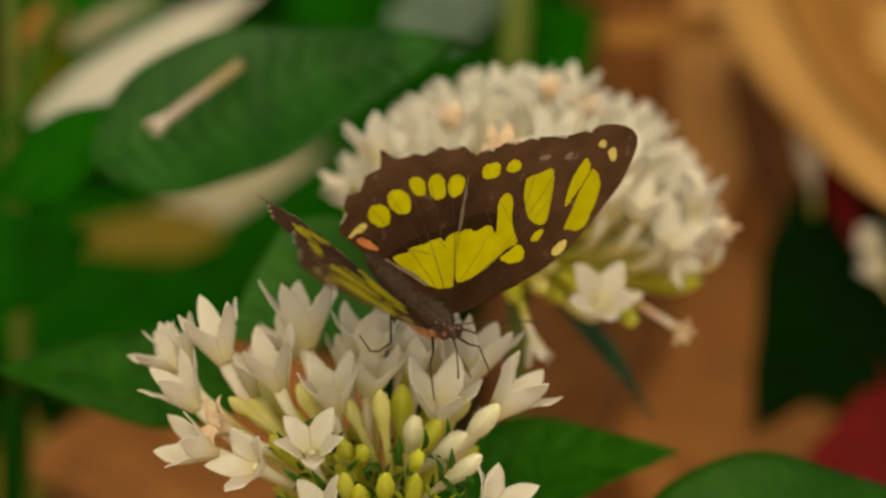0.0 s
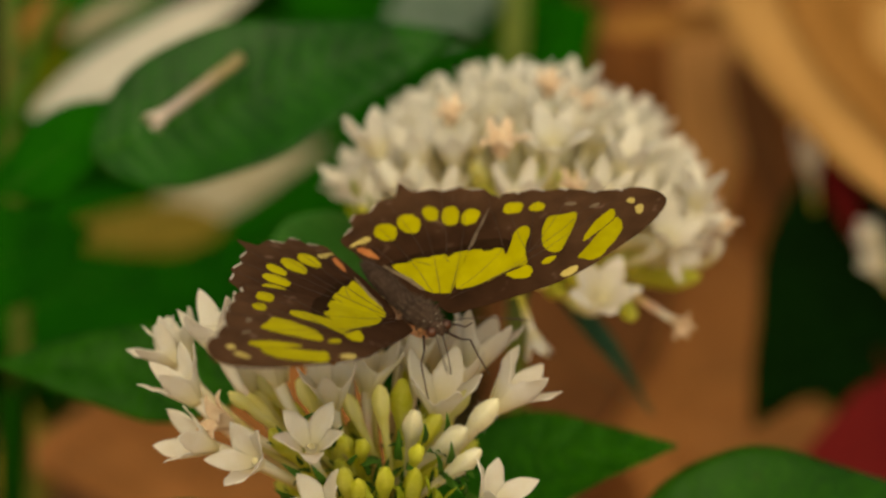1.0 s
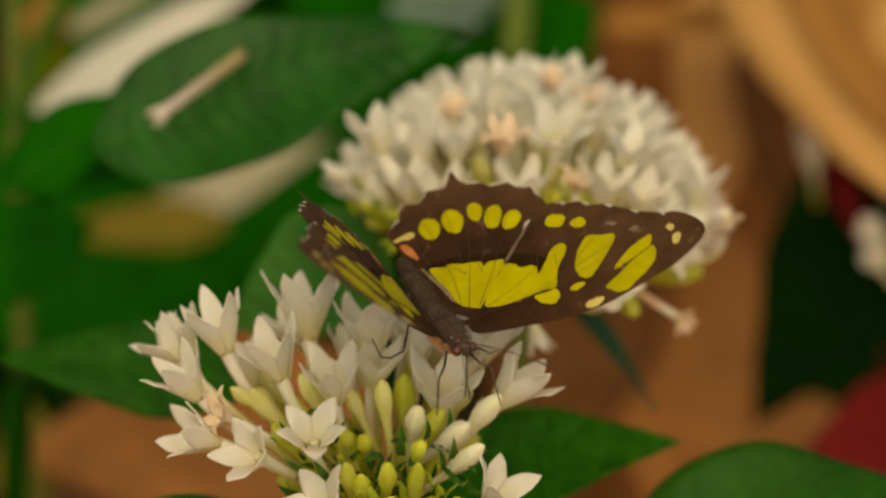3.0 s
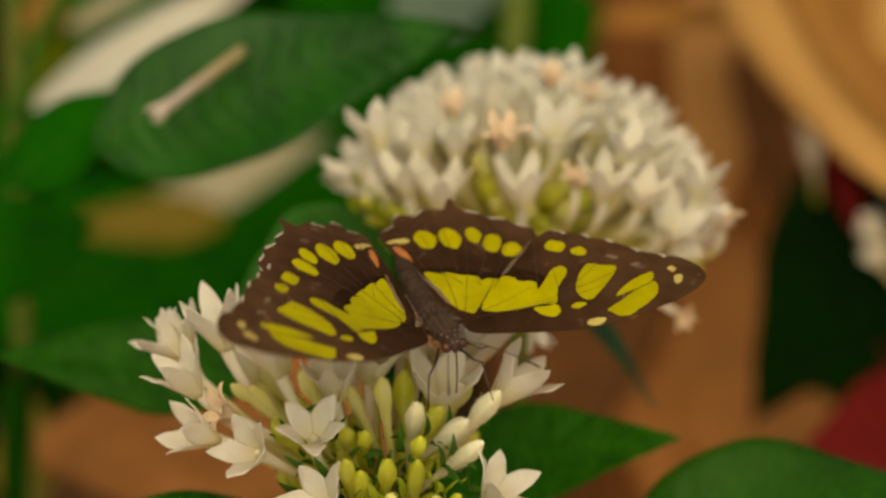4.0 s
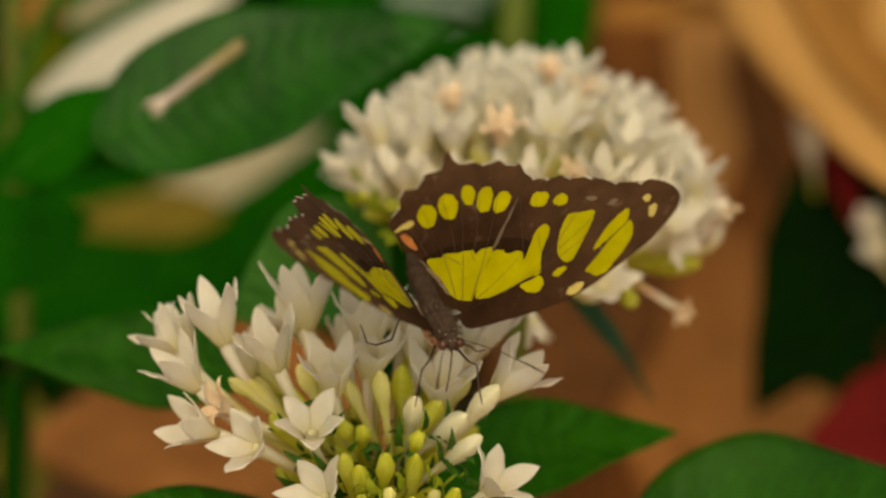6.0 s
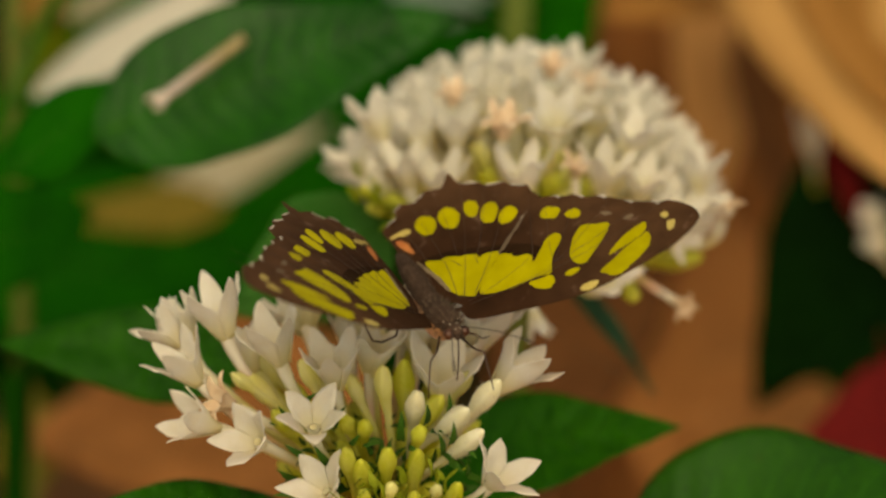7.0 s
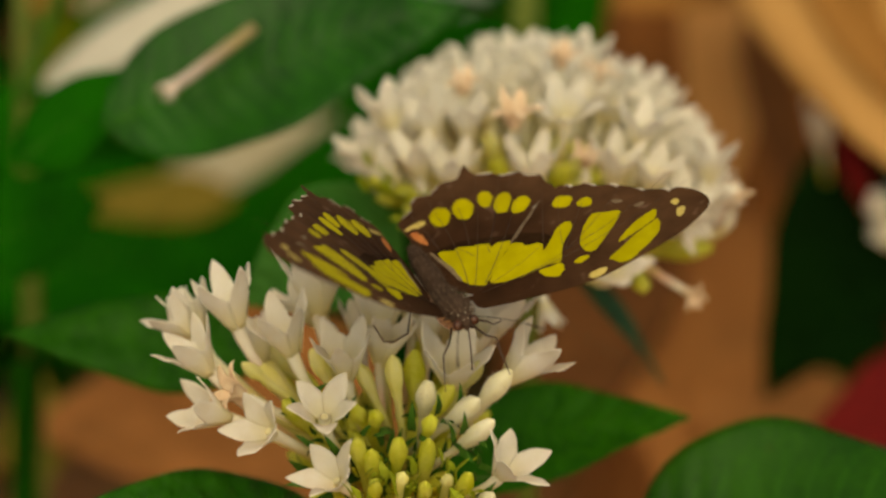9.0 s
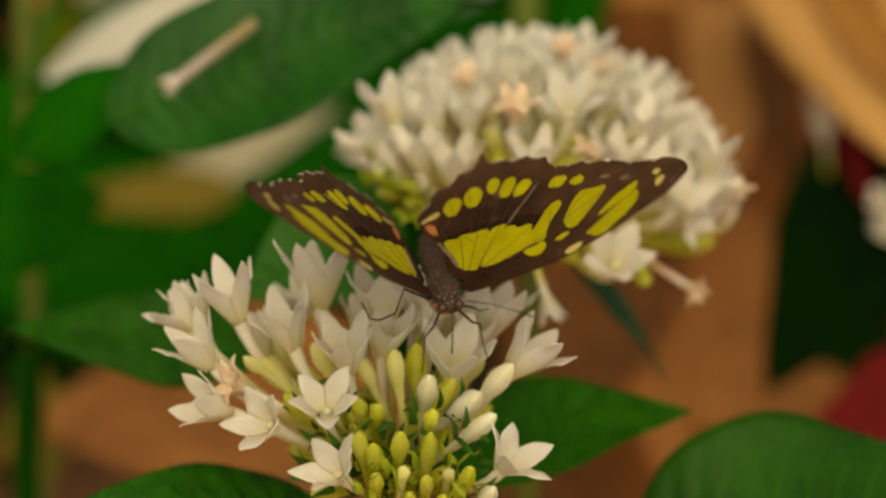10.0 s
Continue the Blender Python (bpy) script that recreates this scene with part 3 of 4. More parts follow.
for k in range(90):
    a, e = rnd.uniform(0, 6.28), rnd.uniform(-0.2, 1.2)
    way = Vector((math.cos(a) * math.cos(e), math.sin(a) * math.cos(e) - 0.35, math.sin(e) + 0.15)).normalized()
    sp = piece("sepal", SEPAL_MESH, SEPAL, front)
    sp.matrix_basis = front.matrix_basis.inverted() @ axis_pose(HUB + way * rnd.uniform(0.008, 0.024), way, rnd.uniform(0, 6)) @ Matrix.Scale(rnd.uniform(0.7, 1.3), 4)

FACE = (0, -0.75, 0.66)
STEEP = (0, -1, 0.08)
low_leaf = leaf(front, (-0.0219, 0.0037, 0.4724), (-0.0829, -0.003, 0.4834), 0.030, (0.15, -0.3, 1), LEAF, 0.10, 0.15, seed=3, side_veins=8)
hairs(low_leaf, 900, 0.0007, -1, 1, 71, 0.00003)
leaf(front, (-0.0069, 0.0465, 0.4732), (0.0529, 0.0455, 0.4849), 0.031, (0.2, -0.45, 1), LEAF, 0.035, 0.1, seed=4, quilt=0.025, side_veins=8)
leaf(front, (-0.0137, 0.0799, 0.5211), (-0.0494, 0.0681, 0.5031), 0.034, (0.2, -0.9, 0.5), LEAF_LIGHT, 0.05, 0.1, seed=5)
leaf(front, (-0.0453, 0.0682, 0.4889), (-0.1042, 0.0656, 0.4964), 0.026, (0.1, -0.7, 0.8), LEAF, 0.06, 0.12, seed=6)

# ---- the plant behind: a full dome of white flowers ----
rear = thing("pentas_plant", (0.03, 0.16, 0.0), "green plant with a full dome of white star flowers, some fading", "flowering plant", "white-flowered plants")
HUB2 = Vector((0.018, 0.0982, 0.5129))
stalk(rear, (HUB2, HUB2 + Vector((0.0, 0.02, -0.2)), Vector((0.03, 0.16, -0.01))), 0.0025, 0.004)
rnd = random.Random(11)
gold = math.pi * (3 - math.sqrt(5))
for k in range(235):
    h = 1 - 1.12 * (k + 0.5) / 235
    a = k * gold
    q = math.sqrt(max(0, 1 - h * h))
    way = Vector((q * math.cos(a), q * math.sin(a) - 0.12, h + 0.05)).normalized()
    up, near = way.z * 0.94 + way.y * 0.34, way.z * 0.34 - way.y * 0.94
    if way.y > 0.72 or (up < 0.27 and way.x < -0.22):
        continue
    r = Vector((way.x * 0.0455, way.y * 0.040, way.z * 0.0430)) * rnd.uniform(0.91, 1.01)
    at = HUB2 + r
    if h < 0.04 or (near > 0.5 and up < 0.56 and abs(way.x - 0.05) < 0.42 and rnd.random() < 0.9):
        r *= rnd.uniform(0.72, 0.9)
        at = HUB2 + r
        bud(rear, at, HUB2 + r * 0.2, BUD_PALE if k % 2 else BUD_GREEN, 0.0022, 0.009)
        continue
    if near > 0.62 and up < 0.62:
        continue
    lean = way * 0.8 + Vector((0, -0.1, 0.6))
    flower(rear, at, HUB2 + r * 0.2 - Vector((0, 0, 0.012)), rnd.choice((0, 2, 4, 0)), rnd.uniform(0, 6), rnd.uniform(0.92, 1.08), False, rnd.random() < 0.02, way=lean)
for k in range(40):
    a, e = rnd.uniform(0, 6.28), rnd.uniform(-0.5, 0.9)
    way = Vector((math.cos(a) * math.cos(e), math.sin(a) * math.cos(e) - 0.3, math.sin(e))).normalized()
    sp = piece("sepal", SEPAL_MESH, SEPAL, rear)
    sp.matrix_basis = rear.matrix_basis.inverted() @ axis_pose(HUB2 + way * rnd.uniform(0.006, 0.016), way, rnd.uniform(0, 6)) @ Matrix.Scale(rnd.uniform(0.8, 1.4), 4)
for k in range(46):
    p = Vector((-0.0200, 0.064, 0.5365)).lerp(Vector((-0.0030, 0.060, 0.5270)), rnd.random()) + Vector((0, rnd.uniform(-0.003, 0.004), rnd.uniform(-0.0045, 0.002)))
    if k % 4 == 0:
        bud(rear, p, HUB2 + (p - HUB2) * 0.3, BUD_GREEN, 0.0018, 0.008)
        continue
    sp = piece("sepal", SEPAL_LIME, CALYX, rear)
    sp.matrix_basis = rear.matrix_basis.inverted() @ axis_pose(p, (p - HUB2).normalized() + Vector((rnd.uniform(-0.4, 0.4), -0.3, rnd.uniform(0, 0.8))), rnd.uniform(0, 6)) @ Matrix.Scale(rnd.uniform(0.8, 1.3), 4)
bloom(rear, HUB2, (-0.0161, 0.068, 0.5525), (-0.283, 0.164, 0.945), 0, 0.1, 1.15)
bloom(rear, HUB2, (-0.009, 0.06, 0.5431), (-0.134, -0.085, 0.987), 0, 0.4, 1.1)
bloom(rear, HUB2, (-0.0009, 0.057, 0.5415), (0, -0.082, 0.997), 0, 0.1, 1.1)
bloom(rear, HUB2, (-0.0066, 0.068, 0.5498), (-0.184, -0.001, 0.983), 0, 0.5, 1.15)
bloom(rear, HUB2, (0.0023, 0.066, 0.5505), (-0.047, 0.005, 0.999), 0, 0.2, 1.1)
bloom(rear, HUB2, (0.0172, 0.055, 0.5431), (0, -0.082, 0.997), 0, 0.3, 1.15)
bloom(rear, HUB2, (0.0248, 0.062, 0.553), (0, -0.495, 0.869), 1, 0, 1.2)
bloom(rear, HUB2, (0.036, 0.057, 0.5432), (0.09, -0.083, 0.992), 0, 0.6, 1.15)
bloom(rear, HUB2, (0.0578, 0.068, 0.5398), (0.143, 0.089, 0.986), 0, 0.2, 1.1)
bloom(rear, HUB2, (0.0512, 0.062, 0.5311), (0.343, -0.365, 0.866), 1, 0.3, 1.2)
bloom(rear, HUB2, (0.0353, 0.048, 0.5215), (0.057, -0.57, 0.82), 1, 0.1, 1.25)
bloom(rear, HUB2, (-0.0214, 0.072, 0.5411), (-0.683, -0.006, 0.73), 0, 0.2, 1.1)
bloom(rear, HUB2, (-0.0167, 0.064, 0.5385), (-0.498, -0.044, 0.866), 2, 0.2, 1)
bloom(rear, HUB2, (0.0443, 0.058, 0.5405), (0.17, -0.174, 0.97), 0, 0.2, 1.1)
bloom(rear, HUB2, (0.0418, 0.062, 0.5498), (0.09, -0.083, 0.992), 0, 0.2, 1.15)
bloom(rear, HUB2, (0.0607, 0.068, 0.5317), (0.816, -0.159, 0.556), 0, 0.2, 1)
bloom(rear, HUB2, (0.0542, 0.064, 0.5236), (0.743, -0.623, -0.244), 1, 0.2, 1)
bloom(rear, HUB2, (0.0128, 0.058, 0.553), (0, -0.254, 0.967), 0, 0.2, 1.25, False, True)
bloom(rear, HUB2, (0.0291, 0.056, 0.5436), (0, -0.254, 0.967), 0, 0.2, 0.9, False, True)
bloom(rear, HUB2, (0.0016, 0.07, 0.5558), (0, -0.254, 0.967), 0, 0.2, 0.9, False, True)
bloom(rear, HUB2, (0.0241, 0.078, 0.5601), (0, -0.254, 0.967), 0, 0.2, 0.9, False, True)
bloom(rear, HUB2, (0.0635, 0.07, 0.5289), (0, -0.254, 0.967), 0, 0.2, 0.9, False, True)
bud(rear, (0.059, 0.0679, 0.5172), (0.0419, 0.0817, 0.5112), BUD_GREEN, 0.0026, 0.014)
bud(rear, (0.0421, 0.0506, 0.5136), (0.0396, 0.0781, 0.5161), BUD_GREEN, 0.0019, 0.007)
flower(rear, (0.054, 0.0595, 0.5087), (0.0416, 0.0763, 0.5112), 3, 0.5, 0.7, True, True)
flower(rear, (0.0206, 0.037, 0.5121), (0.0168, 0.042, 0.5226), 2, 0.5, 0.72, False, False, 1.25)
leaf(rear, (0.0259, 0.1099, 0.5012), (0.0524, 0.0981, 0.4687), 0.0058, (0.7, -0.6, 0.5), LEAF_TEAL, 0.03, 0.3, seed=8)
leaf(rear, (0.0379, 0.0197, 0.458), (0.1242, 0.034, 0.4681), 0.060, (-0.15, -0.55, 1), LEAF_BROAD, 0.10, 0.14, veins=12, seed=9, quilt=0.018, side_veins=11)

# ---- the plant at the side: large dark leaves ----
side = thing("leafy_plant", (-0.14, 0.26, 0.0), "upright green plant with large veined dark leaves", "plant")
stalk(side, ((-0.125, 0.24, 0.5662), (-0.1237, 0.209, 0.481), (-0.14, 0.26, -0.01)), 0.0018, 0.004)
leaf(side, (-0.0856, 0.1154, 0.5309), (0.0043, 0.1305, 0.5576), 0.043, (-0.35, -0.85, 0.55), LEAF_GLOSS, 0.05, 0.1, veins=15, seed=12, quilt=0.02, side_veins=14)
leaf(side, (-0.1114, 0.1358, 0.5137), (-0.0722, 0.1545, 0.5359), 0.024, (-0.3, -0.7, 0.7), LEAF_BACK, 0.05, 0.15, seed=13)
leaf(side, (-0.1329, 0.1848, 0.4729), (-0.0975, 0.1891, 0.4847), 0.034, FACE, LEAF_BACK, 0.05, 0.15, seed=14)
leaf(side, (-0.1443, 0.2508, 0.4789), (-0.1084, 0.2555, 0.4918), 0.035, FACE, LEAF_BACK, 0.05, 0.15, seed=17)
leaf(side, (-0.1993, 0.5072, 0.3355), (-0.0435, 0.5145, 0.3555), 0.10, FACE, LEAF_BACK, 0.05, 0.15, seed=15)
leaf(side, (-0.0812, 0.5072, 0.3355), (-0.034, 0.5444, 0.4376), 0.095, FACE, LEAF_BACK, 0.05, 0.15, seed=16)
stalk(side, ((-0.1103, 0.2638, 0.5439), (-0.1156, 0.2267, 0.5297), (-0.124, 0.2179, 0.5053)), 0.0013, 0.0018, MIDRIB, name="branch")
bud(side, (-0.1233, 0.288, 0.5215), (-0.1292, 0.2818, 0.5048), OCHRE_DRY, 0.0024, 0.012)
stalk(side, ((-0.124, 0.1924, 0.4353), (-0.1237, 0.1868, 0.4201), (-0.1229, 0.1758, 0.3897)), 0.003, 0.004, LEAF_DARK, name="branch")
pale = thing("pale_leaf", (-0.0558, 0.4244, 0.4295), "pale dry leaf with an ochre end hanging among the green", "dry leaf")
leaf(pale, (-0.1182, 0.4139, 0.4007), (-0.041, 0.4264, 0.4351), 0.021, FACE, PALE_DULL, 0.03, 0.1, seed=21, name="blade", rib=PALE_DRY)
leaf(pale, (-0.0795, 0.3969, 0.4124), (-0.1477, 0.3953, 0.4081), 0.022, FACE, OCHRE_DRY, 0.03, 0.1, seed=22, name="blade", rib=OCHRE_DRY)
leaf(side, (-0.0178, 0.3435, 0.4996), (0.0224, 0.3681, 0.5088), 0.03, FACE, GREY_LEAF, 0.03, 0.1, seed=24)
leaf(side, (0.0128, 0.3562, 0.4761), (0.0546, 0.3856, 0.4983), 0.05, STEEP, LEAF_BACK, 0.03, 0.1, seed=25)
leaf(side, (-0.0372, 0.3933, 0.4609), (0.0033, 0.433, 0.5115), 0.09, STEEP, LEAF_BACK, 0.03, 0.1, seed=26)
stalk(side, ((0.025, 0.3421, 0.525), (0.0239, 0.3344, 0.504), (0.0219, 0.3312, 0.4658)), 0.0042, 0.004, name="branch")
white = thing("pale_leaf", (-0.1267, 0.2967, 0.4881), "broad creamy white leaf blades behind the dark foliage", "leaf")
leaf(white, (-0.1312, 0.2955, 0.4838), (-0.0580, 0.3307, 0.5205), 0.0195, FACE, PALE_DRY, 0.03, 0.1, seed=23, name="blade", rib=PALE_DRY)
leaf(white, (-0.1265, 0.343, 0.4976), (-0.0916, 0.3495, 0.5154), 0.0085, FACE, PALE_DULL, 0.03, 0.1, seed=29, name="blade", rib=PALE_DULL)
crisp = thing("dry_leaf", (-0.1350, 0.3340, 0.5010), "small curled brown leaf above an olive shoot", "dry leaf")
leaf(crisp, (-0.1372, 0.3327, 0.4985), (-0.125, 0.3391, 0.5161), 0.013, FACE, DRY_SOFT, 0.05, 0.3, seed=37, name="blade", rib=DRY_SOFT)
leaf(side, (-0.1335, 0.3141, 0.4755), (-0.1262, 0.3550, 0.5030), 0.017, FACE, LEAF_OLIVE, 0.05, 0.2, seed=38, rib=LEAF_OLIVE)
leaf(side, (-0.1520, 0.3900, 0.4800), (-0.0850, 0.4000, 0.5150), 0.052, FACE, LEAF_BACK, 0.04, 0.1, seed=39)
withered = thing("dry_leaf", (-0.1329, 0.2579, 0.3828), "ochre dry leaf standing behind a dark green stem", "dry leaf")
leaf(withered, (-0.1336, 0.2514, 0.3651), (-0.1358, 0.2832, 0.3933), 0.024, FACE, OCHRE_DRY, 0.03, 0.1, seed=28, name="blade", rib=OCHRE_DRY)
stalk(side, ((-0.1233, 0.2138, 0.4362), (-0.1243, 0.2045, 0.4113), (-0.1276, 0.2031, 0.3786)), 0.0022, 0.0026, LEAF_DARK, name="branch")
fallen = thing("fallen_flower", (-0.0695, 0.0993, 0.545), "withered pink-white flower lying on a dark leaf", "flower")
lying = flower(fallen, (-0.0683, 0.1021, 0.5439), (-0.0487, 0.1169, 0.5553), 2, 0.3, 0.56, True, False, 2.0)
lying.data.materials[0] = tube_mat("withered_tube", (0.52, 0.40, 0.20), (0.62, 0.48, 0.38), (0.70, 0.58, 0.52))
LIMP = mat("limp_petal", (0.64, 0.52, 0.44), (0.80, 0.70, 0.62), 0.6, 250, 2500, 0.3, through=0.2)
for p in lying.children:
    p.data = p.data.copy()
    p.data.materials[0] = LIMP

# ---- the dry plant: brown stem wrapped in sheaths, with a tan leaf hanging ----
dry = thing("banana_plant", (0.108, 0.50, 0.0), "dried banana plant with a brown sheathed stem and tan leaf", "plant")
rings = []
bm = bmesh.new()
for i in range(41):
    z = -0.02 + i * 0.022
    row = []
    for k in range(40):
        a = 2 * math.pi * k / 40
        r = 0.052 * (1 - 0.12 * i / 40) * (1 + 0.07 * math.cos(a * 2 + 0.6) + 0.05 * math.sin(a * 5 + i * 0.05)) + 0.004 * noise.noise((math.cos(a) * 2, math.sin(a) * 2, z * 6))
        row.append(bm.verts.new((r * math.cos(a) - 0.008 * i / 40, r * math.sin(a), z)))
    rings.append(row)
for a, b in zip(rings, rings[1:]):
    for k in range(40):
        bm.faces.new((a[k], a[(k + 1) % 40], b[(k + 1) % 40], b[k]))
bm.faces.new(rings[-1])
part("stem", bm, DRY_BROWN, dry)
leaf(dry, (0.0895, 0.3803, 0.5386), (0.1810, 0.1987, 0.4531), 0.068, (0.1, -0.8, 0.6), DRY_TAN, 0.02, 0.12, veins=4, blunt=1.2, seed=31, rib=DRY_TAN, label="tan dry leaf hanging")
# Same leaf beside its lit band: the fold's shade is in the colour.
leaf(dry, (0.1164, 0.3572, 0.5398), (0.1578, 0.2342, 0.4679), 0.047, (0.1, -0.8, 0.6), DRY_FOLD, 0.02, 0.1, veins=4, blunt=1.1, seed=45, rib=DRY_FOLD, label="fold of the dry leaf, coloured darker as its shaded side")
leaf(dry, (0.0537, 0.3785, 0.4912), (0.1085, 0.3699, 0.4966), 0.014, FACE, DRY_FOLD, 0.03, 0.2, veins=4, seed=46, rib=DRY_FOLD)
# Added dark blade: stands in for shadow between stem and tan leaf.
leaf(dry, (0.1063, 0.4021, 0.4828), (0.1247, 0.3608, 0.4011), 0.020, (0.1, -0.7, 0.7), DRY_DEEP, 0.03, 0.2, veins=4, seed=47, rib=DRY_DEEP, label="added dark blade standing for the shadow gap behind the tan leaf")
leaf(dry, (0.0858, 0.4179, 0.4116), (0.0933, 0.3509, 0.286), 0.080, (0.1, -0.8, 0.6), DRY_SOFT, 0.02, 0.1, veins=4, seed=35, rib=DRY_SOFT, label="brown dry leaf")
leaf(dry, (0.084, 0.371, 0.3414), (0.1523, 0.3714, 0.3424), 0.040, FACE, DRY_SOFT, 0.04, 0.2, veins=4, seed=36, rib=DRY_SOFT, label="brown dry leaf")
# Added blade that paints the bright, lit strip down the stem.
leaf(dry, (0.0969, 0.4297, 0.5009), (0.0973, 0.3844, 0.4073), 0.034, (0.1, -0.7, 0.7), DRY_LIT, 0.04, 0.2, veins=4, seed=32, rib=DRY_LIT, label="added lighter blade standing for the lit part of the brown stem")

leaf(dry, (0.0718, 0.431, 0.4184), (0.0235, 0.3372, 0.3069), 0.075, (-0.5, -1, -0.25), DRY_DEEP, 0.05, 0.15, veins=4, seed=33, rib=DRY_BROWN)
litter = thing("dry_leaf", (-0.0269, 0.2872, 0.3742), "large brown dead leaf lying under the green plant", "dry leaf")
leaf(litter, (-0.0121, 0.2969, 0.3718), (-0.1375, 0.258, 0.3816), 0.085, (0, -0.6, 0.8), DRY_BROWN, 0.04, 0.12, veins=5, seed=34, rib=DRY_BROWN, name="blade")

# ---- right side: leaves coloured dark for shade, white and red blooms ----
right = thing("leafy_plant", (0.24, 0.34, 0.0), "green plant with leaves coloured dark as in shade and a few white flowers", "plant")
stalk(right, ((0.1411, 0.3108, 0.4391), (0.1376, 0.2844, 0.3957), (0.24, 0.34, -0.01)), 0.003, 0.005)
# Three blades whose colour carries the shadow of the hanging leaf.
leaf(right, (0.1462, 0.2934, 0.4788), (0.0988, 0.2617, 0.3918), 0.058, STEEP, LEAF_SHADED, 0.03, 0.1, seed=41, rib=LEAF_SHADED)
leaf(right, (0.1576, 0.2763, 0.4322), (0.0991, 0.2641, 0.3993), 0.036, FACE, LEAF_SHADED, 0.03, 0.1, seed=43, rib=LEAF_SHADED)
leaf(right, (0.1598, 0.2961, 0.3987), (0.1449, 0.321, 0.4671), 0.060, STEEP, LEAF_SHADED, 0.05, 0.15, seed=42, rib=LEAF_SHADED)
for p, f in (((0.1139, 0.2842, 0.4823), (0.1168, 0.2874, 0.4621)), ((0.115, 0.277, 0.4772), (0.1179, 0.2808, 0.4587)), ((0.1254, 0.2266, 0.4706), (0.1372, 0.2319, 0.4561)), ((0.127, 0.2237, 0.4628), (0.1372, 0.229, 0.4482))):
    flower(right, p, f, 2, 0.3, 0.9)
red = thing("red_plant", (0.27, 0.3, 0.0), "low plant with broad deep red leaves", "plant")
stalk(red, ((0.1463, 0.2233, 0.4034), (0.1463, 0.2116, 0.3713), (0.27, 0.3, -0.01)), 0.003, 0.005, RED_LEAF)
leaf(red, (0.1583, 0.2257, 0.4098), (0.1079, 0.2216, 0.3986), 0.042, FACE, RED_LEAF, 0.05, 0.15, seed=51, rib=RED_LEAF)
leaf(red, (0.1554, 0.232, 0.3687), (0.1379, 0.2497, 0.4173), 0.05, FACE, RED_LEAF, 0.05, 0.15, seed=52, rib=RED_LEAF)
leaf(red, (0.1192, 0.2781, 0.4802), (0.1312, 0.2671, 0.4504), 0.012, FACE, RED_LEAF, 0.05, 0.15, seed=53, rib=RED_LEAF)

# ---- the hedge behind ----
rnd = random.Random(77)


def hedge(at, wide, low, high, count, label, name="hedge"):
    bm = bmesh.new()
    for k in range(count):
        x = rnd.gauss(0, wide * 0.6)
        top = high * (0.86 + 0.22 * noise.noise((x * 9, at[0] * 3, 2)))
        p = Vector((x, rnd.gauss(0.06, 0.09), low + (top - low) * rnd.random() ** 0.8))
        ln, w = rnd.uniform(0.05, 0.10), rnd.uniform(0.02, 0.036)
        m = Matrix.Translation(p) @ Euler((rnd.uniform(-0.9, 0.5), rnd.uniform(-0.8, 0.8), rnd.uniform(-2.4, 2.4))).to_matrix().to_4x4()
        vs = []
        for i in range(6):
            s = i / 5
            hw = 0.5 * w * math.sin(math.pi * (0.04 + 0.94 * s)) ** 0.8
            z = 0.25 * ln * s * (1 - s) * 4 * 0.4
            vs.append([bm.verts.new(m @ Vector((q * hw, s * ln, z + abs(q) * hw * 0.25))) for q in (-1, 0, 1)])
        for a, b in zip(vs, vs[1:]):
            for j in (0, 1):
                bm.faces.new((a[j], a[j + 1], b[j + 1], b[j]))
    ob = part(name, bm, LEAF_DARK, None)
    ob.location = at
    return tagged(ob, label, "foliage", kind="stuff")


hedge((-0.17, 0.95, 0), 0.32, 0.06, 0.66, 2200, "dense dark green foliage behind the flowers")
hedge((0.42, 0.95, 0), 0.22, 0.0, 0.66, 1300, "dense dark green foliage behind the dry stem")

# ---- the butterfly, drawn in its own millimetres ----
MM = 0.00098
fly = tagged(new("butterfly"), "brown butterfly with yellow-green wing patches feeding on white flowers", "butterfly")
fly.empty_display_size = 0.01


def camber(u, v):
    return 0.082 * u - 0.044 * v - 0.00204 * u * u


def plate(outline, lift, thick, cut, steps, side, fuzz=0.0):
    """A thin plate of wing tissue with that outline, bent to the wing's camber, for the side +1 or -1."""
    bm = bmesh.new()
    pts = smoothed(outline, steps)
    rz = random.Random(len(pts))
    verts = [bm.verts.new((p.x + rz.uniform(-fuzz, fuzz), p.y + rz.uniform(-fuzz, fuzz), 0)) for p in pts]
    bm.faces.new(verts).normal_update()
    bmesh.ops.triangulate(bm, faces=bm.faces[:])
    lo = [min(p[i] for p in pts) for i in (0, 1)]
    hi = [max(p[i] for p in pts) for i in (0, 1)]
    for i in (0, 1):
        x = lo[i] + cut
        while x < hi[i]:
            no = (1, 0, 0) if i == 0 else (0, 1, 0)
            bmesh.ops.bisect_plane(bm, geom=bm.verts[:] + bm.edges[:] + bm.faces[:], dist=1e-4, plane_co=(x * no[0], x * no[1], 0), plane_no=no)
            x += cut
    bmesh.ops.triangulate(bm, faces=bm.faces[:])
    for f in bm.faces:
        if f.normal.z < 0:
            f.normal_flip()
    top = bm.faces[:]
    ret = bmesh.ops.extrude_face_region(bm, geom=top)
    for v in [g for g in ret["geom"] if isinstance(g, bmesh.types.BMVert)]:
        v.co.z += thick
    for v in bm.verts:
        u, w = v.co.x, v.co.y
        v.co = Vector((side * u, w, camber(u, w) + lift + v.co.z)) * MM
    bmesh.ops.recalc_face_normals(bm, faces=bm.faces[:])
    for e in bm.edges:
        e.smooth = e.calc_face_angle(0.0) < 0.7
    return bm


